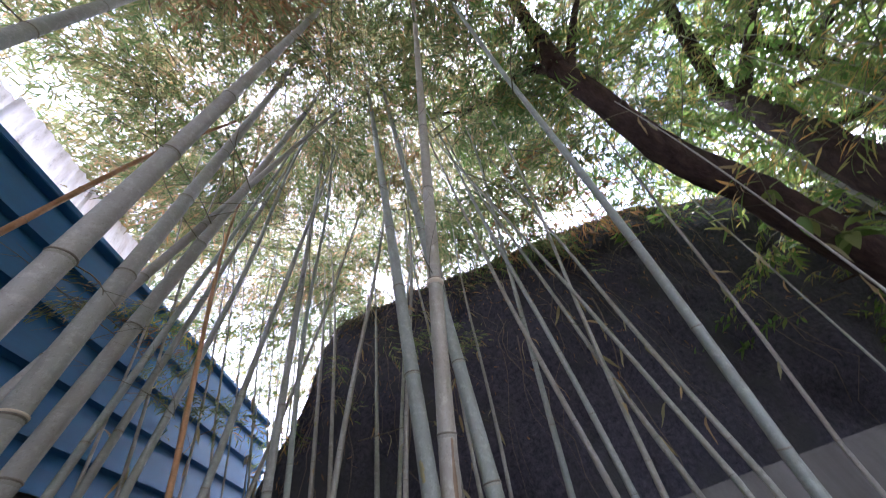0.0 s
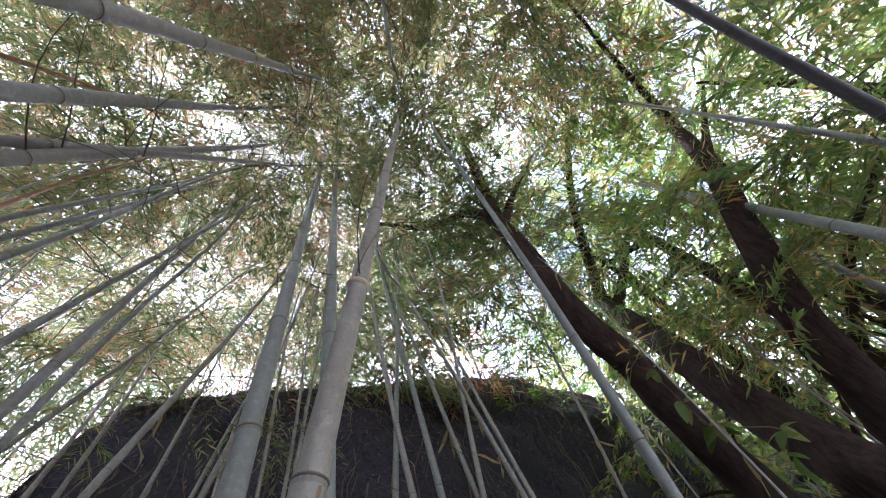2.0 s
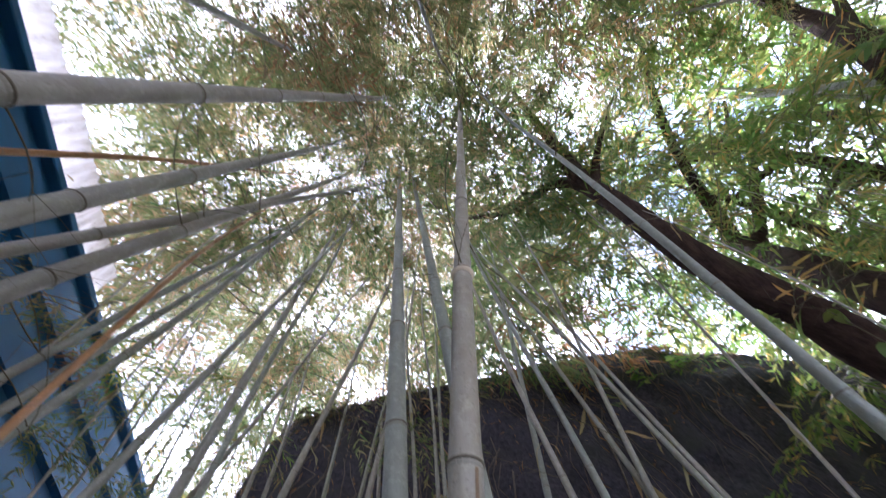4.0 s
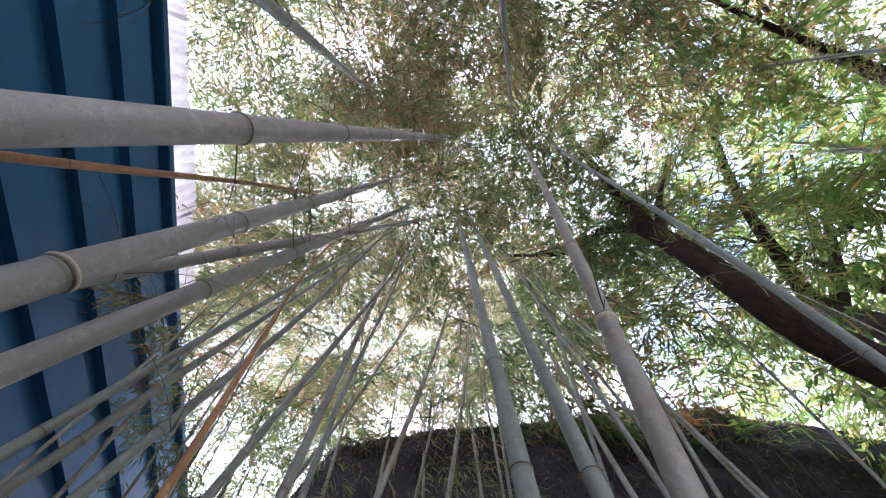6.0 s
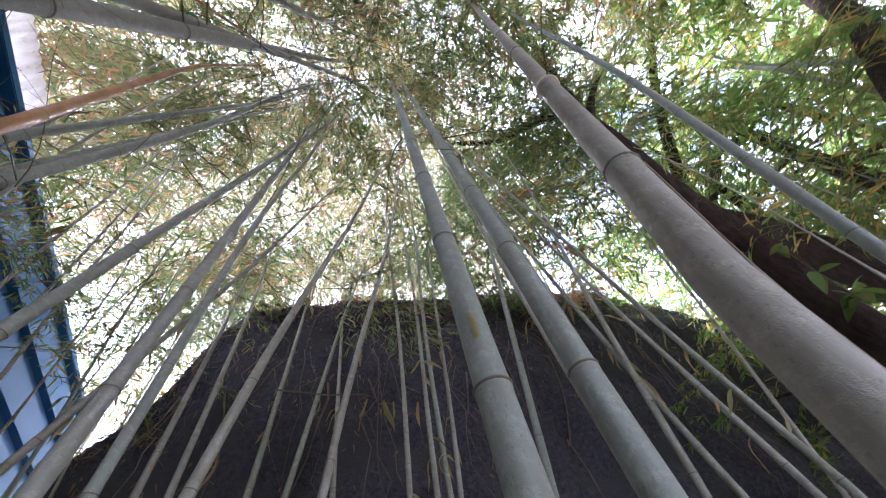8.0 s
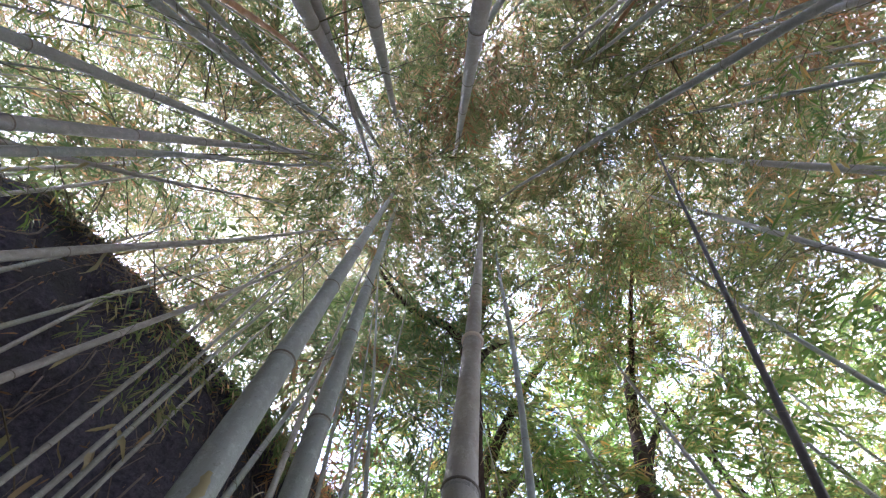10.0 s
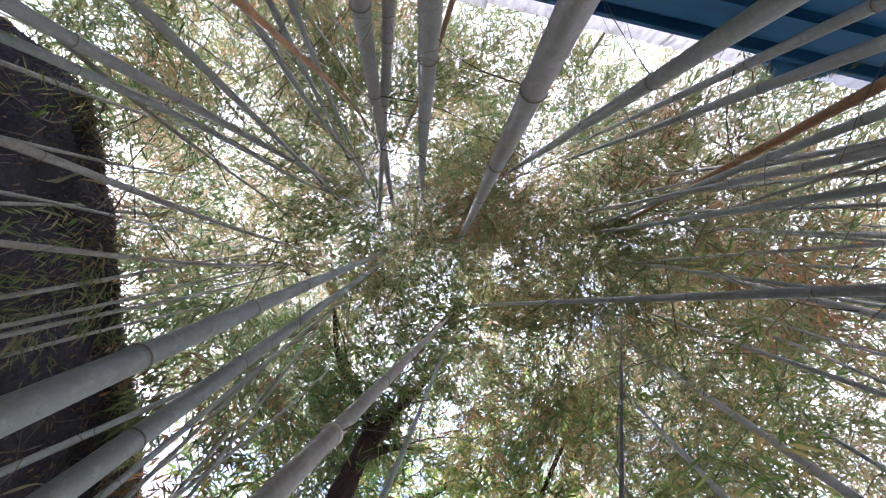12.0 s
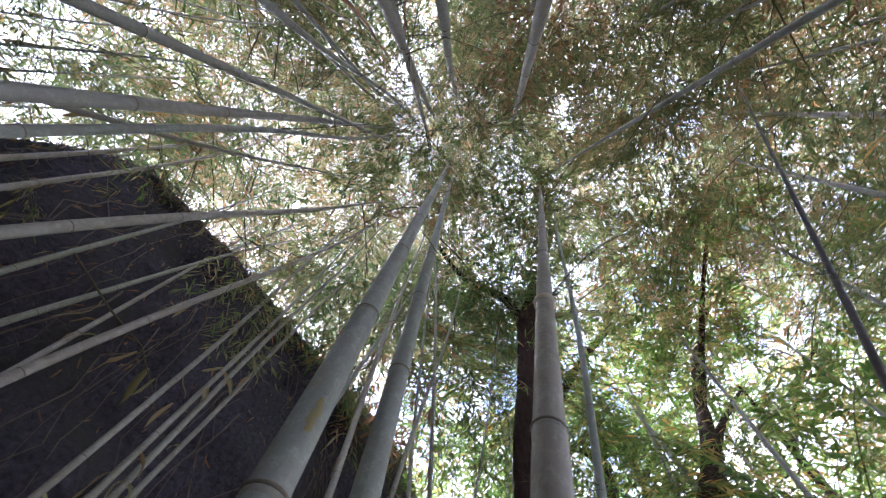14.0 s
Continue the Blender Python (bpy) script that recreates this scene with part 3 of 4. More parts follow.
def sheet_mesh(y0, y1):
    """A steel sheet with ribs running along y: a trapezoid profile, with thickness."""
    prof, z = [], W_LOW - 0.04
    while z < W_TOP - 0.02:
        for dz, out in ((0.0, 0.065), (0.145, 0.065), (0.155, 0.0), (0.28, 0.0), (0.285, 0.065)):
            prof.append((min(z + dz, W_TOP), out))
        z += 0.40
    prof = [(pz, po) for n_, (pz, po) in enumerate(prof) if n_ == 0 or pz > prof[n_ - 1][0] + 1e-4]
    verts = [(po + th, yy, pz) for th in (0.0, -0.004) for yy in (y0, y1) for pz, po in prof]
    n_p = len(prof)
    faces = []
    for i in range(n_p - 1):
        faces += [(i, n_p + i, n_p + i + 1, i + 1), (2 * n_p + i, 2 * n_p + i + 1, 3 * n_p + i + 1, 3 * n_p + i)]
    for a, b in ((0, 2 * n_p), (n_p, 3 * n_p)):
        faces += [(a + i, a + i + 1, b + i + 1, b + i) for i in range(n_p - 1)]
    return mesh_of("steel_sheet", verts, faces, M_BLUE, False)


y = W_Y0
k = 0
while y < W_Y1 - 0.1:
    y2 = min(y + 6.4, W_Y1)
    part("steel_sheet", sheet_mesh(y, y2), wall, Matrix.Translation((0.004 * (k % 2), 0, 0.006 * ((k * 7) % 3))))
    y, k = y2 - 0.03, k + 1


def wave_sheet(width, height):
    """A thin wavy plastic sheet standing upright along +y."""
    n_w, verts = 37, []
    for th in (0.0, -0.003):
        for z in (0.0, height * 0.5, height):
            verts += [(0.009 * math.sin(2 * math.pi * q / 4) + th, width * q / (n_w - 1), z + 0.004 * math.sin(q * 0.7)) for q in range(n_w)]
    faces = []
    for layer in (0, 3):
        for r_ in range(2):
            o = (layer + r_) * n_w
            faces += [(o + q, o + q + 1, o + n_w + q + 1, o + n_w + q) for q in range(n_w - 1)]
    faces += [(2 * n_w + q, 2 * n_w + q + 1, 5 * n_w + q + 1, 5 * n_w + q) for q in range(n_w - 1)]
    return mesh_of("pale_sheet", verts, faces, M_MILKY)


part("top_flashing", box_mesh("top_flashing", (-0.26, W_Y0, W_TOP - 0.05), (0.085, W_Y1, W_TOP + 0.012), M_BLUE, 0.006), wall)
part("backing", box_mesh("backing", (-0.20, W_Y0, W_LOW), (-0.06, W_Y1, W_TOP - 0.06), M_CONCRETE, 0.0), wall)

y, k = -1.7, 0
r_p = random.Random(4)
while y < 2.6:
    y2 = y + 0.86
    m = Matrix.Translation((-0.10, y, W_TOP - 0.10)) @ Euler((0, r_p.uniform(-0.03, 0.03), 0)).to_matrix().to_4x4()
    part("pale_sheet", wave_sheet(0.90, 0.66 + r_p.uniform(-0.03, 0.03)), wall, m, "milky weathered plastic sheet")
    y, k = y2, k + 1



def crumpled(name, size, material, seed):
    bm = bmesh.new()
    bmesh.ops.create_icosphere(bm, subdivisions=4, radius=1)
    for v in bm.verts:
        d = 1 + 0.35 * noise.fractal(v.co * 1.7 + Vector((seed, 0, 0)), 1.0, 2.0, 5)
        v.co = Vector((v.co.x * size[0], v.co.y * size[1], max(v.co.z, -0.55) * size[2])) * d
    me = bpy.data.meshes.new(name)
    bm.to_mesh(me)
    bm.free()
    me.materials.append(material)
    me.polygons.foreach_set("use_smooth", [True] * len(me.polygons))
    return me


tarp = new("folded_tarp", crumpled("folded_tarp", (0.11, 0.24, 0.16), M_BLUE, 3))
tarp.location = (W_X + 0.02 - W_K * 1.8, -1.80, W_TOP + 0.09)
tagged(tarp, "crumpled blue tarpaulin lying on top of the wall", "tarpaulin")
sack = new("sack", crumpled("sack", (0.12, 0.28, 0.17), M_MILKY, 8))
sack.location = (W_X - 0.04 - W_K * 2.2, -2.22, W_TOP + 0.10)
tagged(sack, "pale crumpled plastic sack lying on top of the wall", "sack")

# ---- low concrete wall at the foot of the bank ----
low_wall = new("low_wall", box_mesh("low_wall", (-6.0, -0.12, 0.0), (9.5, 0.12, 1.54), M_CONCRETE, 0.02))
low_wall.matrix_world = Matrix.Translation((0.71, 2.82, 0)) @ Matrix.Rotation(math.radians(-19.9), 4, "Z")
tagged(low_wall, "low grey concrete wall at the foot of the bank", "wall", kind="structure")


# ---- trees ----
def smooth_line(points, n):
    pts = [Vector(p) for p in points]
    out = []
    for i in range(len(pts) - 1):
        p0, p1, p2, p3 = pts[max(i - 1, 0)], pts[i], pts[i + 1], pts[min(i + 2, len(pts) - 1)]
        for q in range(n):
            t = q / n
            out.append(0.5 * ((2 * p1) + (p2 - p0) * t + (2 * p0 - 5 * p1 + 4 * p2 - p3) * t * t + (3 * p1 - p0 - 3 * p2 + p3) * t ** 3))
    return out + [pts[-1]]


def limb_mesh(name, points, r0, r1, seed):
    line = smooth_line(points, 8)
    sides = 18
    n_l = len(line)
    r = np.array([[(r0 + (r1 - r0) * i / (n_l - 1)) * (1 + 0.20 * noise.noise(Vector((j * 0.9, i * 0.22, seed))) + 0.10 * noise.noise(Vector((j * 2.3, i * 0.9, seed + 5)))) for j in range(sides)] for i in range(n_l)])
    r[:, -1] = (r[:, -2] + r[:, 0]) / 2
    verts, faces = tube([tuple(p) for p in line], r, sides)
    return mesh_of(name, verts, faces, M_BARK)


def tree(label, trunk, r0, r1, limbs, sprays, seed, size=1.0):
    root = thing("tree", trunk[0], label, "tree")
    o = Vector(trunk[0])
    t = part("trunk", limb_mesh("trunk", [Vector(p) - o for p in trunk], r0, r1, seed), root)
    for n_, (pts, a, b) in enumerate(limbs):
        part("limb", limb_mesh("limb", [Vector(p) - o for p in pts], a, b, seed + n_ + 1), root)
        line = smooth_line(pts, 8)
        for k_ in range(sprays):
            i = int(len(line) * (0.3 + 0.69 * rng.random()))
            p = line[min(i, len(line) - 1)] + Vector((rng.normal(), rng.normal(), rng.normal() * 0.6)) * 0.45 * size
            m = Matrix.Translation(p - o) @ Euler((rng.normal() * 0.5, -0.2 + rng.normal() * 0.4, rng.random() * 6.28)).to_matrix().to_4x4() @ Matrix.Scale((0.8 + 0.5 * rng.random()) * size, 4)
            if open_sky(p) or crowded(p, 0.30 * size ** 2, 2.6 if size < 1.2 else 5.6):
                continue
            tw, lf = BROADS[int(rng.integers(len(BROADS)))]
            b_ = part("branch", tw, root, m)
            tagged(part("leaf_spray", lf, b_), kind="stuff")
    return root


def shoot_leaf(seed):
    """A broad pointed leaf along +x, folded on its rib and curved down."""
    r = np.random.default_rng(seed)
    verts, faces, bend = [], [], 0.03 + 0.05 * r.random()
    for i, k in enumerate(np.linspace(0, 1, 8)):
        half = 0.030 * math.sin(math.pi * k ** 0.8) ** 0.8 + 0.001
        z = -bend * k * k
        verts += [(0.14 * k, -half, z + 0.25 * half), (0.14 * k, 0, z), (0.14 * k, half, z + 0.25 * half)]
        if i:
            o = (i - 1) * 3
            faces += [(o, o + 3, o + 4, o + 1), (o + 1, o + 4, o + 5, o + 2)]
    return mesh_of("leaf", verts, faces, M_BROAD)


def add_shoot(root, stem_lines, clusters, seed):
    """A leafy shoot that grows out of a tree's trunk: its stems, and each leaf on them."""
    r = np.random.default_rng(seed)
    o = root.matrix_basis.translation
    soup = Soup()
    for line in stem_lines:
        pts = smooth_line(line, 5)
        soup.add(*tube([tuple(p - o) for p in pts], np.linspace(0.006, 0.003, len(pts)), 6))
    stem = part("shoot", soup.mesh("shoot", M_TWIG), root, None, "leafy green shoot growing out of the trunk")
    blades = [shoot_leaf(q) for q in range(4)]
    for at_, count in clusters:
        for k in range(count):
            turn = Euler((r.normal() * 0.5, 0.1 + 0.5 * r.normal(), k * 2.4 + r.random()))
            p = Vector(at_) - o + Vector(r.normal(size=3)) * 0.02
            part("leaf", blades[k % 4], stem, Matrix.Translation(p) @ turn.to_matrix().to_4x4() @ Matrix.Scale(0.7 + 0.5 * r.random(), 4))


leaner = tree("dark rough-barked leaning tree forking high over the bamboo", [(4.25, 1.15, 0), (3.83, 1.13, 1.5), (3.43, 1.12, 2.5), (3.21, 1.05, 3.0), (2.95, 1.03, 3.5), (2.79, 0.96, 4.0), (2.69, 0.88, 4.5), (2.59, 0.84, 5.2)], 0.155, 0.10,
     [([(2.60, 0.84, 5.1), (2.55, 1.1, 5.8), (2.4, 1.6, 6.2), (2.0, 2.1, 7.0), (1.5, 2.6, 8.0)], 0.065, 0.02), ([(2.60, 0.84, 5.1), (2.6, 0.5, 6.4), (2.4, 0.0, 7.8)], 0.11, 0.03), ([(2.64, 0.84, 4.9), (3.2, 0.5, 6.0), (3.9, -0.1, 7.2)], 0.06, 0.02)], 16, 3)
add_shoot(leaner, [[(3.42, 1.06, 2.62), (3.30, 1.0, 2.5), (3.21, 0.96, 2.41), (3.30, 0.84, 2.33), (3.41, 0.71, 2.23), (3.42, 0.80, 2.13)], [(3.21, 0.96, 2.41), (3.10, 0.95, 2.6), (3.04, 0.93, 2.84)]],
          [((3.21, 0.96, 2.41), 11), ((3.41, 0.71, 2.23), 5), ((3.42, 0.80, 2.13), 3), ((3.04, 0.93, 2.84), 4), ((3.12, 0.95, 2.58), 3)], 5)
tree("dark leaning tree with a crooked reddish trunk", [(4.22, 0.85, 0), (4.14, 0.55, 1.5), (4.02, 0.27, 2.2), (3.92, 0.0, 2.87), (3.88, -0.41, 3.54), (4.02, -0.81, 4.2), (4.29, -1.1, 4.9), (4.63, -1.42, 5.7), (4.8, -1.8, 6.6)], 0.17, 0.06,
     [([(4.55, -1.36, 5.5), (3.6, -1.8, 6.4), (2.4, -2.4, 7.4)], 0.06, 0.015), ([(4.12, -0.95, 4.45), (4.8, -1.6, 5.4), (5.4, -2.4, 6.4)], 0.06, 0.02), ([(4.8, -1.8, 6.6), (4.4, -2.4, 7.4), (4.0, -3.1, 8.4)], 0.05, 0.015)], 15, 9)
tree("thick dark tree trunk leaning away behind the bamboo", [(3.45, 0.10, 0), (3.60, 0.44, 1.5), (3.74, 0.66, 2.0), (3.87, 0.79, 2.5), (4.04, 0.87, 3.0), (4.27, 0.94, 3.5), (4.55, 1.03, 4.0), (4.86, 1.14, 4.5), (5.15, 1.25, 5.2)], 0.19, 0.11,
     [([(5.10, 1.24, 5.1), (4.4, 0.2, 6.2), (4.2, -1.0, 7.4)], 0.10, 0.03), ([(4.95, 1.17, 4.7), (5.6, 0.6, 5.6), (6.0, -0.2, 6.6)], 0.10, 0.03)], 16, 15)

for x_, y_, s_ in ((6.9, 0.9, 31), (7.6, -0.8, 37), (6.9, -3.3, 43), (9.3, 1.9, 51), (5.9, 0.0, 67), (9.9, 0.2, 71), (9.8, -2.2, 79), (8.4, -5.4, 83), (4.6, -6.6, 101)):
    limbs_ = []
    for a_ in range(6):
        t_, h_ = a_ * 0.9 + s_, 2.9 + 0.70 * a_
        limbs_.append(([(x_, y_, h_), (x_ + 0.9 * math.cos(t_), y_ + 0.9 * math.sin(t_), h_ + 0.5), (x_ + 1.9 * math.cos(t_), y_ + 1.9 * math.sin(t_), h_ + 0.7)], 0.07, 0.02))
    tree("leafy green tree farther off behind the grove", [(x_, y_, 0), (x_ + 0.05, y_, 2.5), (x_ - 0.05, y_ + 0.05, 5.0), (x_, y_, 7.4)], 0.17, 0.05, limbs_, 15, s_, 1.6)

# ---- dark shrubs between the leaning trees and the bank ----
for x_, y_, s_ in ((6.0, 1.7, 137), (5.7, 0.7, 139), (6.2, -0.4, 149), (5.9, -1.5, 151)):
    limbs_ = []
    for a_ in range(7):
        t_, h_ = a_ * 1.1 + s_, 1.5 + 0.30 * a_
        limbs_.append(([(x_, y_, h_), (x_ + 0.45 * math.cos(t_), y_ + 0.45 * math.sin(t_), h_ + 0.35), (x_ + 0.95 * math.cos(t_), y_ + 0.95 * math.sin(t_), h_ + 0.45)], 0.03, 0.010))
    tree("dense dark green shrub under the leaning trees", [(x_, y_, 0), (x_ + 0.04, y_, 1.2), (x_ - 0.03, y_ + 0.04, 2.4), (x_, y_, 3.7)], 0.06, 0.02, limbs_, 13, s_, 1.21)

# ---- bamboo ----
culm("tall", -1.08, 0.395, 0.213, 0.015, 0.085, 10.6)
grove_c = culm("tall", -1.00, 0.548, 0.113, 0.100, 0.085, 10.6, phase=0.29)
culm("tall", -1.32, 0.781, 0.204, 0.117, 0.080, 10.6)
culm("tall", -1.75, 0.55, 0.316, 0.173, 0.060, 10.6)
culm("tall", -1.66, 1.34, 0.198, 0.123, 0.048, 10.6)
culm("tall", -1.65, 1.53, 0.195, 0.109, 0.050, 10.6)
culm("tall", -1.08, 1.69, 0.198, 0.071, 0.046, 10.6)
culm("tall", -0.575, 1.936, 0.087, 0.028, 0.056, 10.6)
culm("tall", -0.50, 1.98, 0.094, 0.023, 0.040, 10.6)
culm("thin", -0.573, 3.101, 0.034, 0.198, 0.056, 7.6)
culm("thin", -0.399, 3.113, 0.039, 0.152, 0.052, 7.6)
culm("thin", -0.114, 3.125, 0.095, 0.204, 0.056, 7.6)
culm("thin", -0.136, 3.121, 0.199, 0.146, 0.050, 7.6)
culm("thin", 1.84, 1.49, -0.061, 0.079, 0.035, 7.6)
culm("thin", 1.87, 1.12, -0.099, 0.110, 0.030, 7.6)
culm("thin", 2.73, 1.93, 0.066, -0.130, 0.030, 7.6)
culm("tall", -1.19, 1.38, 0.176, 0.065, 0.042, 10.6)
culm("thin", -1.44, 2.57, 0.337, 0.005, 0.040, 7.6)
culm("tall", -1.30, -1.726, 0.369, 0.287, 0.052, 10.6)
culm("dead", -1.82, -0.679, 0.191, -0.133, 0.070, 10.6)
culm("tall", -0.815, -0.145, 0.005, 0.055, 0.066, 10.6)
culm("tall", -1.213, -0.82, -0.055, 0.017, 0.068, 10.6)
culm("tall", -1.04, -0.82, -0.039, 0.033, 0.065, 10.6)
culm("tall", -1.52, -0.84, 0.155, -0.066, 0.060, 10.6)
culm("tall", -1.06, -1.06, 0.101, -0.027, 0.055, 10.6)
culm("thin", -1.08, -1.62, 0.135, -0.014, 0.040, 7.6)
culm("thin", -1.76, -1.31, 0.206, -0.065, 0.040, 7.6)
culm("thin", 0.702, 2.102, 0.069, 0.091, 0.030, 7.6)
culm("thin", 0.773, 2.335, 0.150, 0.100, 0.032, 7.6)
culm("thin", 0.566, 3.161, 0.046, 0.197, 0.050, 7.6)
culm("thin", 0.00, 2.40, 0.188, -0.020, 0.040, 7.6)
culm("thin", 0.73, 2.20, 0.085, 0.060, 0.030, 10.6)
culm("tall", 1.038, 2.190, 0.179, -0.003, 0.046, 10.6)
culm("thin", 1.44, 1.74, -0.029, 0.020, 0.040, 7.6)
culm("tall", 1.436, 1.603, 0.003, 0.032, 0.040, 10.6)
culm("thin", 1.384, 1.744, 0.143, -0.037, 0.036, 7.6)
culm("thin", 2.023, 1.326, 0.009, 0.130, 0.036, 7.6, low_sprays=5, leafy=(3.7, 5.2))
culm("thin", -0.52, 2.10, 0.233, 0.021, 0.045, 7.6)
culm("dead", -0.317, 0.793, -0.071, 0.157, 0.024, 10.6)
culm("dead", -2.00, 0.066, 0.181, 0.247, 0.045, 10.6)
culm("thin", 0.61, 2.16, 0.050, 0.075, 0.030, 7.6)
grove_a = culm("tall", 0.193, 0.967, 0.167, -0.107, 0.060, 11.0, step=0.55, phase=0.16, sprays=40, bow=0.3, coat=M_TAN, told="tall tan-grey bamboo culm with a long split scar")
grove_b = culm("tall", 0.365, 1.144, 0.045, 0.050, 0.077, 11.0, step=0.57, phase=0.545, sprays=36, bow=0.3, coat=M_GREEN)
culm("tall", 0.607, 1.074, 0.038, 0.063, 0.070, 11.0, step=0.52, phase=0.163, sprays=36, bow=0.3, coat=M_GREEN)
culm("tall", 1.475, 0.908, -0.012, -0.121, 0.042, 9.5, coat=M_GREEN, low_sprays=7, leafy=(3.5, 5.2))
culm("tall", 2.278, -0.639, 0.439, 0.024, 0.092, 10.0)
# shade is in this culm's coat; it stops where leaves hide its top
culm("tall", 3.15, 0.028, -0.595, -0.256, 0.058, 4.7, sprays=0, bow=0.0, low_sprays=4, leafy=(3.7, 4.6), coat=M_SHADED, told="dark bamboo culm, shade in its colour, cut short among green leaves")

# ---- bamboo farther off, round the grove ----
for x_, y_, z_ in ((-0.6, 5.6, 4.5), (0.9, 5.0, 4.5), (2.2, 5.3, 4.5), (3.4, 4.6, 4.3), (1.6, 6.8, 4.2), (-2.6, 6.4, 0.0), (-2.2, 7.6, 0.0), (-3.4, 5.7, 0.0), (-1.9, 6.9, 0.0), (4.6, 3.9, 3.7), (-2.9, 4.4, 0.0), (0.2, 7.4, 4.0), (3.2, 6.4, 4.0), (5.6, 4.9, 3.2), (-1.2, 8.2, 3.6)):
    culm("tall", x_, y_, 0.05 * rng.normal(), -0.06, 0.055, 8.2 if z_ else 10.5, base=z_, sprays=34, low_sprays=0 if z_ else 14, told="tall leafy bamboo culm growing on top of the earth bank" if z_ else "tall leafy bamboo culm past the end of the bank")
for x_, y_ in ((0.6, -1.9), (1.5, -2.4), (-0.3, -2.6), (2.6, -2.3), (0.9, -3.6), (-1.2, -3.4), (3.6, -1.2), (4.6, -0.4), (4.0, -2.9), (5.2, 1.6), (2.2, -4.4), (-0.2, -4.9), (5.6, -1.8), (-1.0, -5.8), (3.6, -4.8), (6.4, 0.4), (6.6, 2.4), (5.2, -4.4), (0.9, -6.4), (-1.3, -2.2), (7.4, -1.4), (2.6, -6.2)):
    culm("tall", x_, y_, 0.04 * rng.normal(), 0.04 * rng.normal(), 0.06 + 0.02 * rng.random(), 10.4, sprays=36, low_sprays=12 if y_ < -3 else 6 if x_ > 3 or y_ < -2.2 else 0, told="tall green bamboo culm with a leafy top deeper in the grove")
for x_, y_ in ((-3.1, -4.2), (-3.3, -2.2), (-3.2, -0.4), (-4.4, 0.6)):
    culm("tall", x_, y_, 0.05 * rng.normal(), 0.04 * rng.normal(), 0.05 + 0.015 * rng.random(), 9.6, sprays=14, told="tall leafy bamboo culm growing behind the blue wall")
for x_, y_, n_ in ((3.9, 0.55, 9), (4.1, 0.0, 9), (3.7, -1.3, 9), (4.3, -0.9, 12), (4.2, 0.3, 10), (4.7, 0.3, 16), (4.8, -0.6, 16), (5.0, 1.2, 16), (5.4, -1.4, 14), (5.3, 0.6, 16), (5.6, -0.3, 16)):
    culm("thin", x_, y_, 0.02, -0.03, 0.022, 5.2, sprays=2, low_sprays=n_, told="slender bamboo sapling with long green leaves beside dark trees")
for x_, y_, n_ in ((2.55, 0.80, 8), (2.75, 1.2, 8)):
    culm("thin", x_, y_, 0.02, -0.01, 0.015, 5.6, sprays=4, low_sprays=n_, leafy=(3.7, 5.2), told="slender bamboo sapling with a leafy top before dark trees")
for x_, y_, l_ in ((-1.25, 1.9, -0.02), (-1.05, 2.5, -0.05), (-1.35, 3.0, 0.0), (-0.85, 2.9, -0.08), (-1.15, 3.6, -0.04), (-0.95, 3.3, 0.02), (-1.4, 2.3, 0.03), (-0.7, 3.5, -0.06), (-1.3, 4.2, 0.0)):
    culm("thin", x_, y_, l_, 0.04 * rng.normal(), 0.020 + 0.012 * rng.random(), 8.0, told="thin weathered bamboo culm between the blue wall and bank")
for x_, y_ in ((-1.35, -1.5), (-0.95, -1.7), (-1.1, -2.6), (-0.75, -2.1), (-0.35, -2.9), (-1.0, -3.3), (-0.45, -3.5), (-1.3, -3.7), (0.15, -2.8)):
    culm("tall", x_, y_, 0.06 + 0.05 * rng.normal(), 0.04 * rng.normal(), 0.028 + 0.014 * rng.random(), 9.2, sprays=14, told="slim grey bamboo culm in a tight clump beside the wall")
for x_, y_ in ((-1.15, -1.9), (-0.85, -2.4), (-0.55, -1.75), (-1.3, -2.9), (-0.15, -2.1), (-0.65, -3.1), (-1.2, -1.25)):
    culm("tall", x_, y_, 0.05 + 0.05 * rng.normal(), 0.03 * rng.normal(), 0.045 + 0.015 * rng.random(), 10.4, sprays=20, told="slim tall bamboo culm in a clump beside the blue wall")

# ---- dry leaves caught on a broken twig among the thin culms ----
snag = thing("dead_leaf_spray", (0.54, 2.38, 2.37), "broken twig hung with curled orange and straw dry leaves", "dry leaves")
part("twig", mesh_of("twig", *tube([(-0.45, -0.06, 0.0), (-0.2, 0.0, 0.03), (0.0, 0.0, 0.05), (0.22, 0.03, 0.0), (0.4, 0.05, -0.08)], (0.004, 0.004, 0.003, 0.003, 0.002), 5), M_TWIG), snag)
for k, (dx, rx, ry_, s_) in enumerate(((-0.24, 0.2, 1.4, 0.9), (-0.12, 0.4, 1.35, 1.0), (0.0, 0.3, 1.5, 1.1), (0.10, 0.2, 0.15, 1.3), (0.16, 0.5, 0.9, 0.6), (0.30, 0.1, 1.2, 0.8))):
    part("dry_leaf", CURLED[k], snag, Matrix.Translation((dx, 0.01, 0.03)) @ Euler((rx, ry_, 0.3 * k)).to_matrix().to_4x4() @ Matrix.Scale(s_, 4))


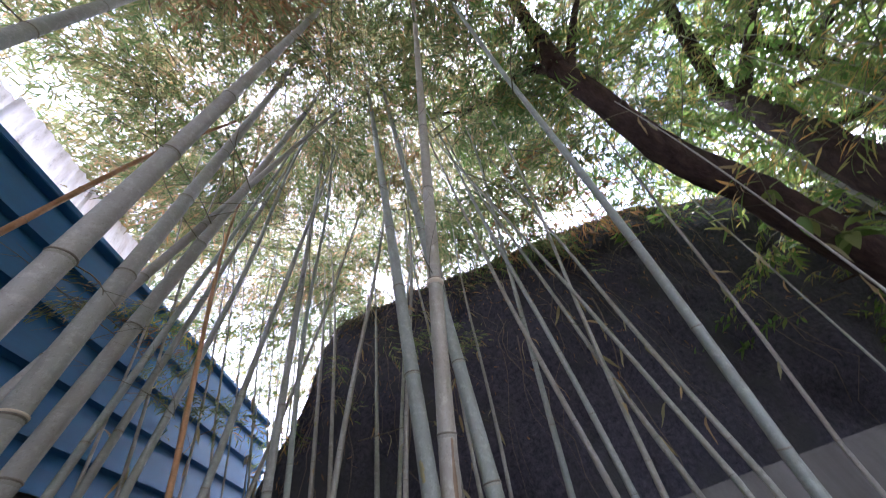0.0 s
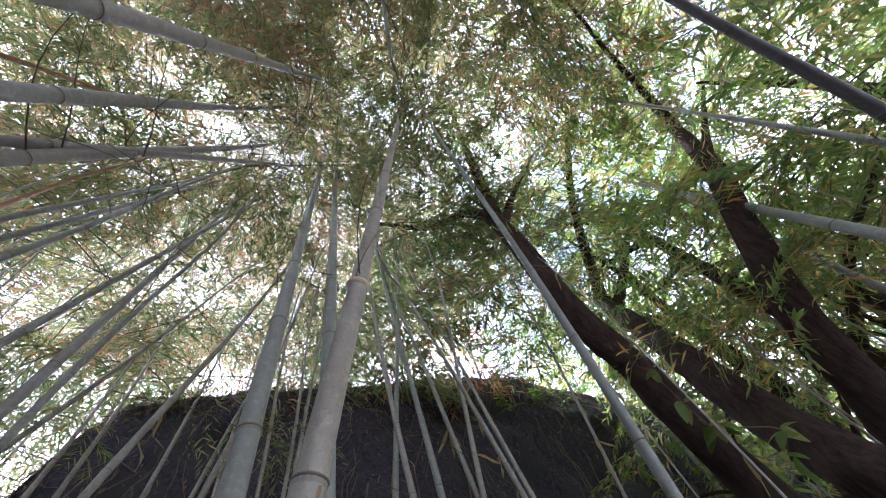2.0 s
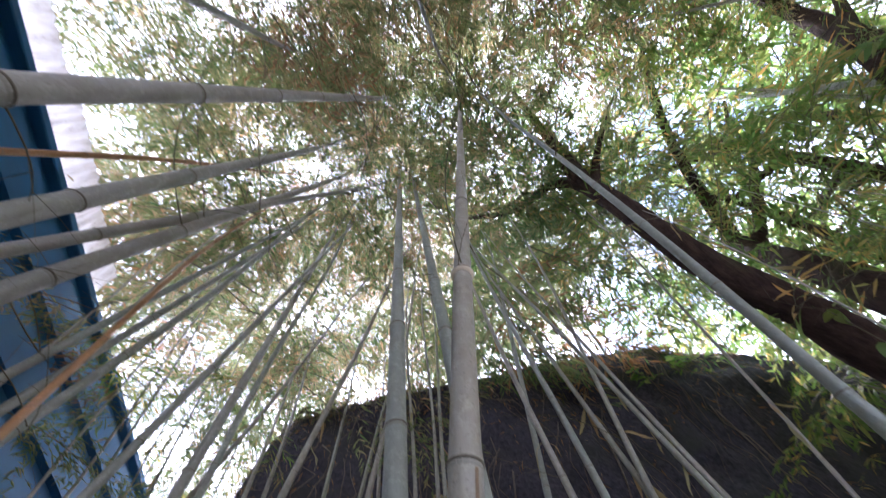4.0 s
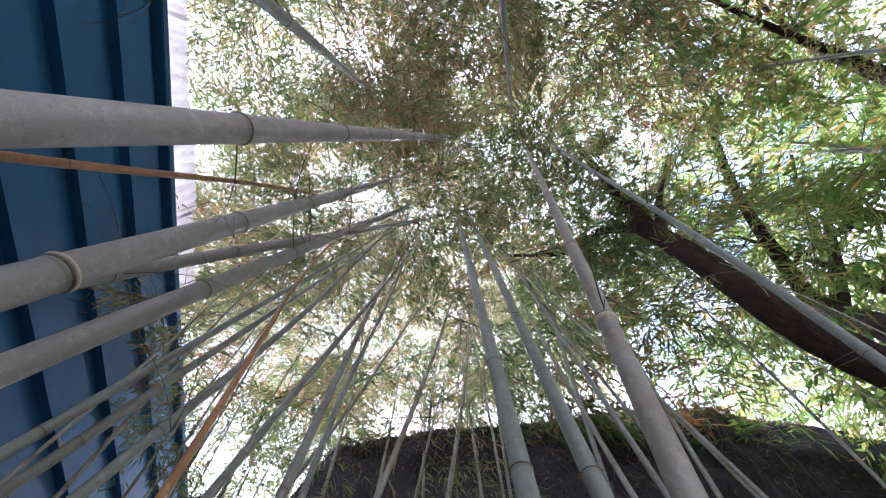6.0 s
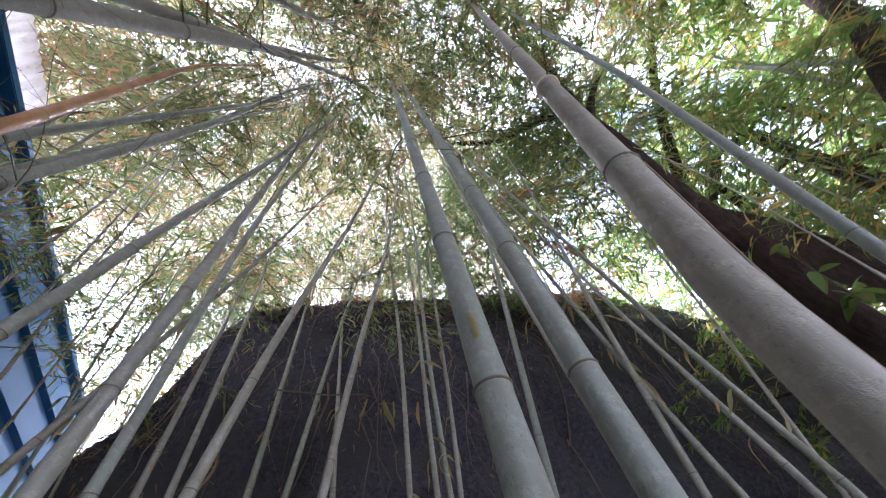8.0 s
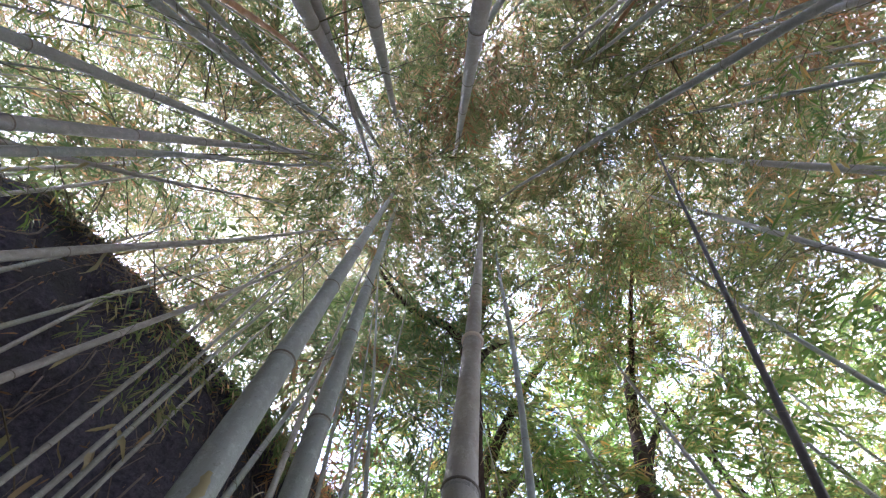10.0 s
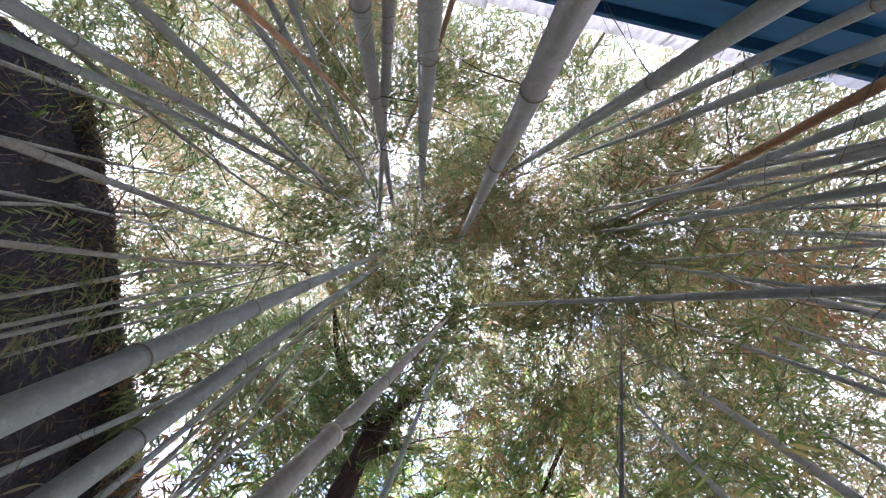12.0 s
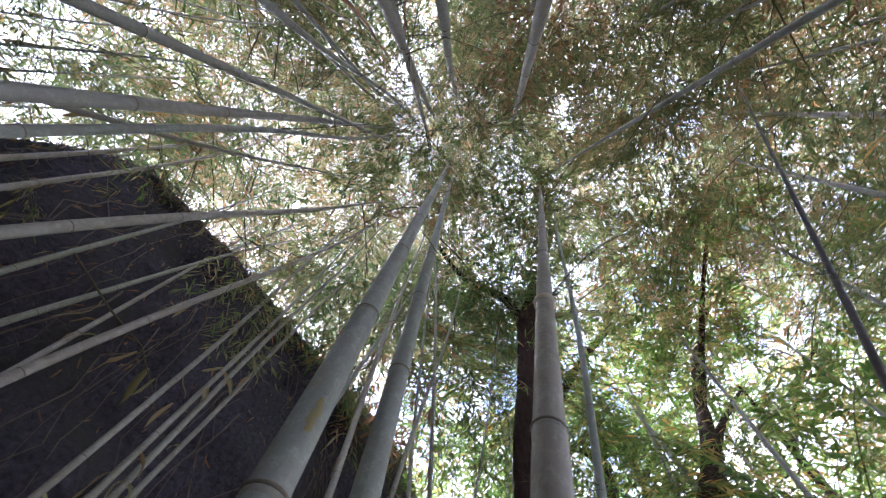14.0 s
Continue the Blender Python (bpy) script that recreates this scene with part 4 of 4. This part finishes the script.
# ---- marks on the near culms ----
def patch(name, path, radius, material, half, z0, z1, turn):
    """A strip that lies on a culm's skin from z0 to z1, facing the angle turn."""
    verts, faces, rows_ = [], [], 12
    for i in range(rows_):
        z = z0 + (z1 - z0) * i / (rows_ - 1)
        wide = half * math.sin(math.pi * (0.08 + 0.84 * i / (rows_ - 1))) ** 0.5 * (1 + 0.25 * math.sin(i * 2.3))
        px, py = path(z)
        for q in (-1, -0.4, 0.4, 1):
            a = turn + 0.05 * math.sin(i * 1.1) + q * wide / radius
            lift = radius + (0.0018 if abs(q) < 1 else 0.0002)
            verts.append((px + lift * math.cos(a), py + lift * math.sin(a), z))
        if i:
            o = (i - 1) * 4
            faces += [(o + q, o + q + 1, o + q + 5, o + q + 4) for q in range(3)]
    return mesh_of(name, verts, faces, material)


def skin_line(x, y, lx, ly):
    return lambda z: (lx * (z - 1.05) if z > 1.5 else lx * 0.3 * z, ly * (z - 1.05) if z > 1.5 else ly * 0.3 * z)


part("scar", patch("scar", skin_line(0.193, 0.967, 0.167, -0.107), 0.0302, M_SCAR, 0.007, 1.22, 1.79, -1.15), grove_a, None, "long tan scar where the skin has split")
part("flake", patch("flake", skin_line(0.365, 1.144, 0.045, 0.050), 0.0385, M_CURL, 0.010, 1.79, 1.87, -2.2), grove_b, None, "small orange flake of dry sheath")
COLLAR = ring_mesh("collar", M_COLLAR, [(-0.66, 1.0), (-0.60, 1.13), (-0.34, 1.22), (-0.08, 1.24), (0.06, 1.15), (0.10, 1.0)])
THIN_COLLAR = ring_mesh("collar", M_COLLAR, [(-0.20, 1.0), (-0.17, 1.08), (-0.03, 1.12), (0.04, 1.0)])
LIP = ring_mesh("lip", M_SCAR, [(0.06, 1.0), (0.07, 1.16), (0.20, 1.14), (0.26, 1.0)])
for who, shape, lean_, r_, z in ((grove_a, COLLAR, (0.167, -0.107), 0.0285, 2.36), (grove_c, THIN_COLLAR, (0.113, 0.100), 0.0415, 2.16)):
    axis = Vector((lean_[0], lean_[1], 1)).normalized()
    ring_ = part("collar", shape, who, Matrix.Translation((lean_[0] * (z - 1.05), lean_[1] * (z - 1.05), z)) @ axis.to_track_quat("Z", "Y").to_matrix().to_4x4() @ Matrix.Scale(r_, 4), "pale thick collar round the node")
    if who is grove_a:
        part("lip", LIP, ring_, None, "dark brown lip over the collar")
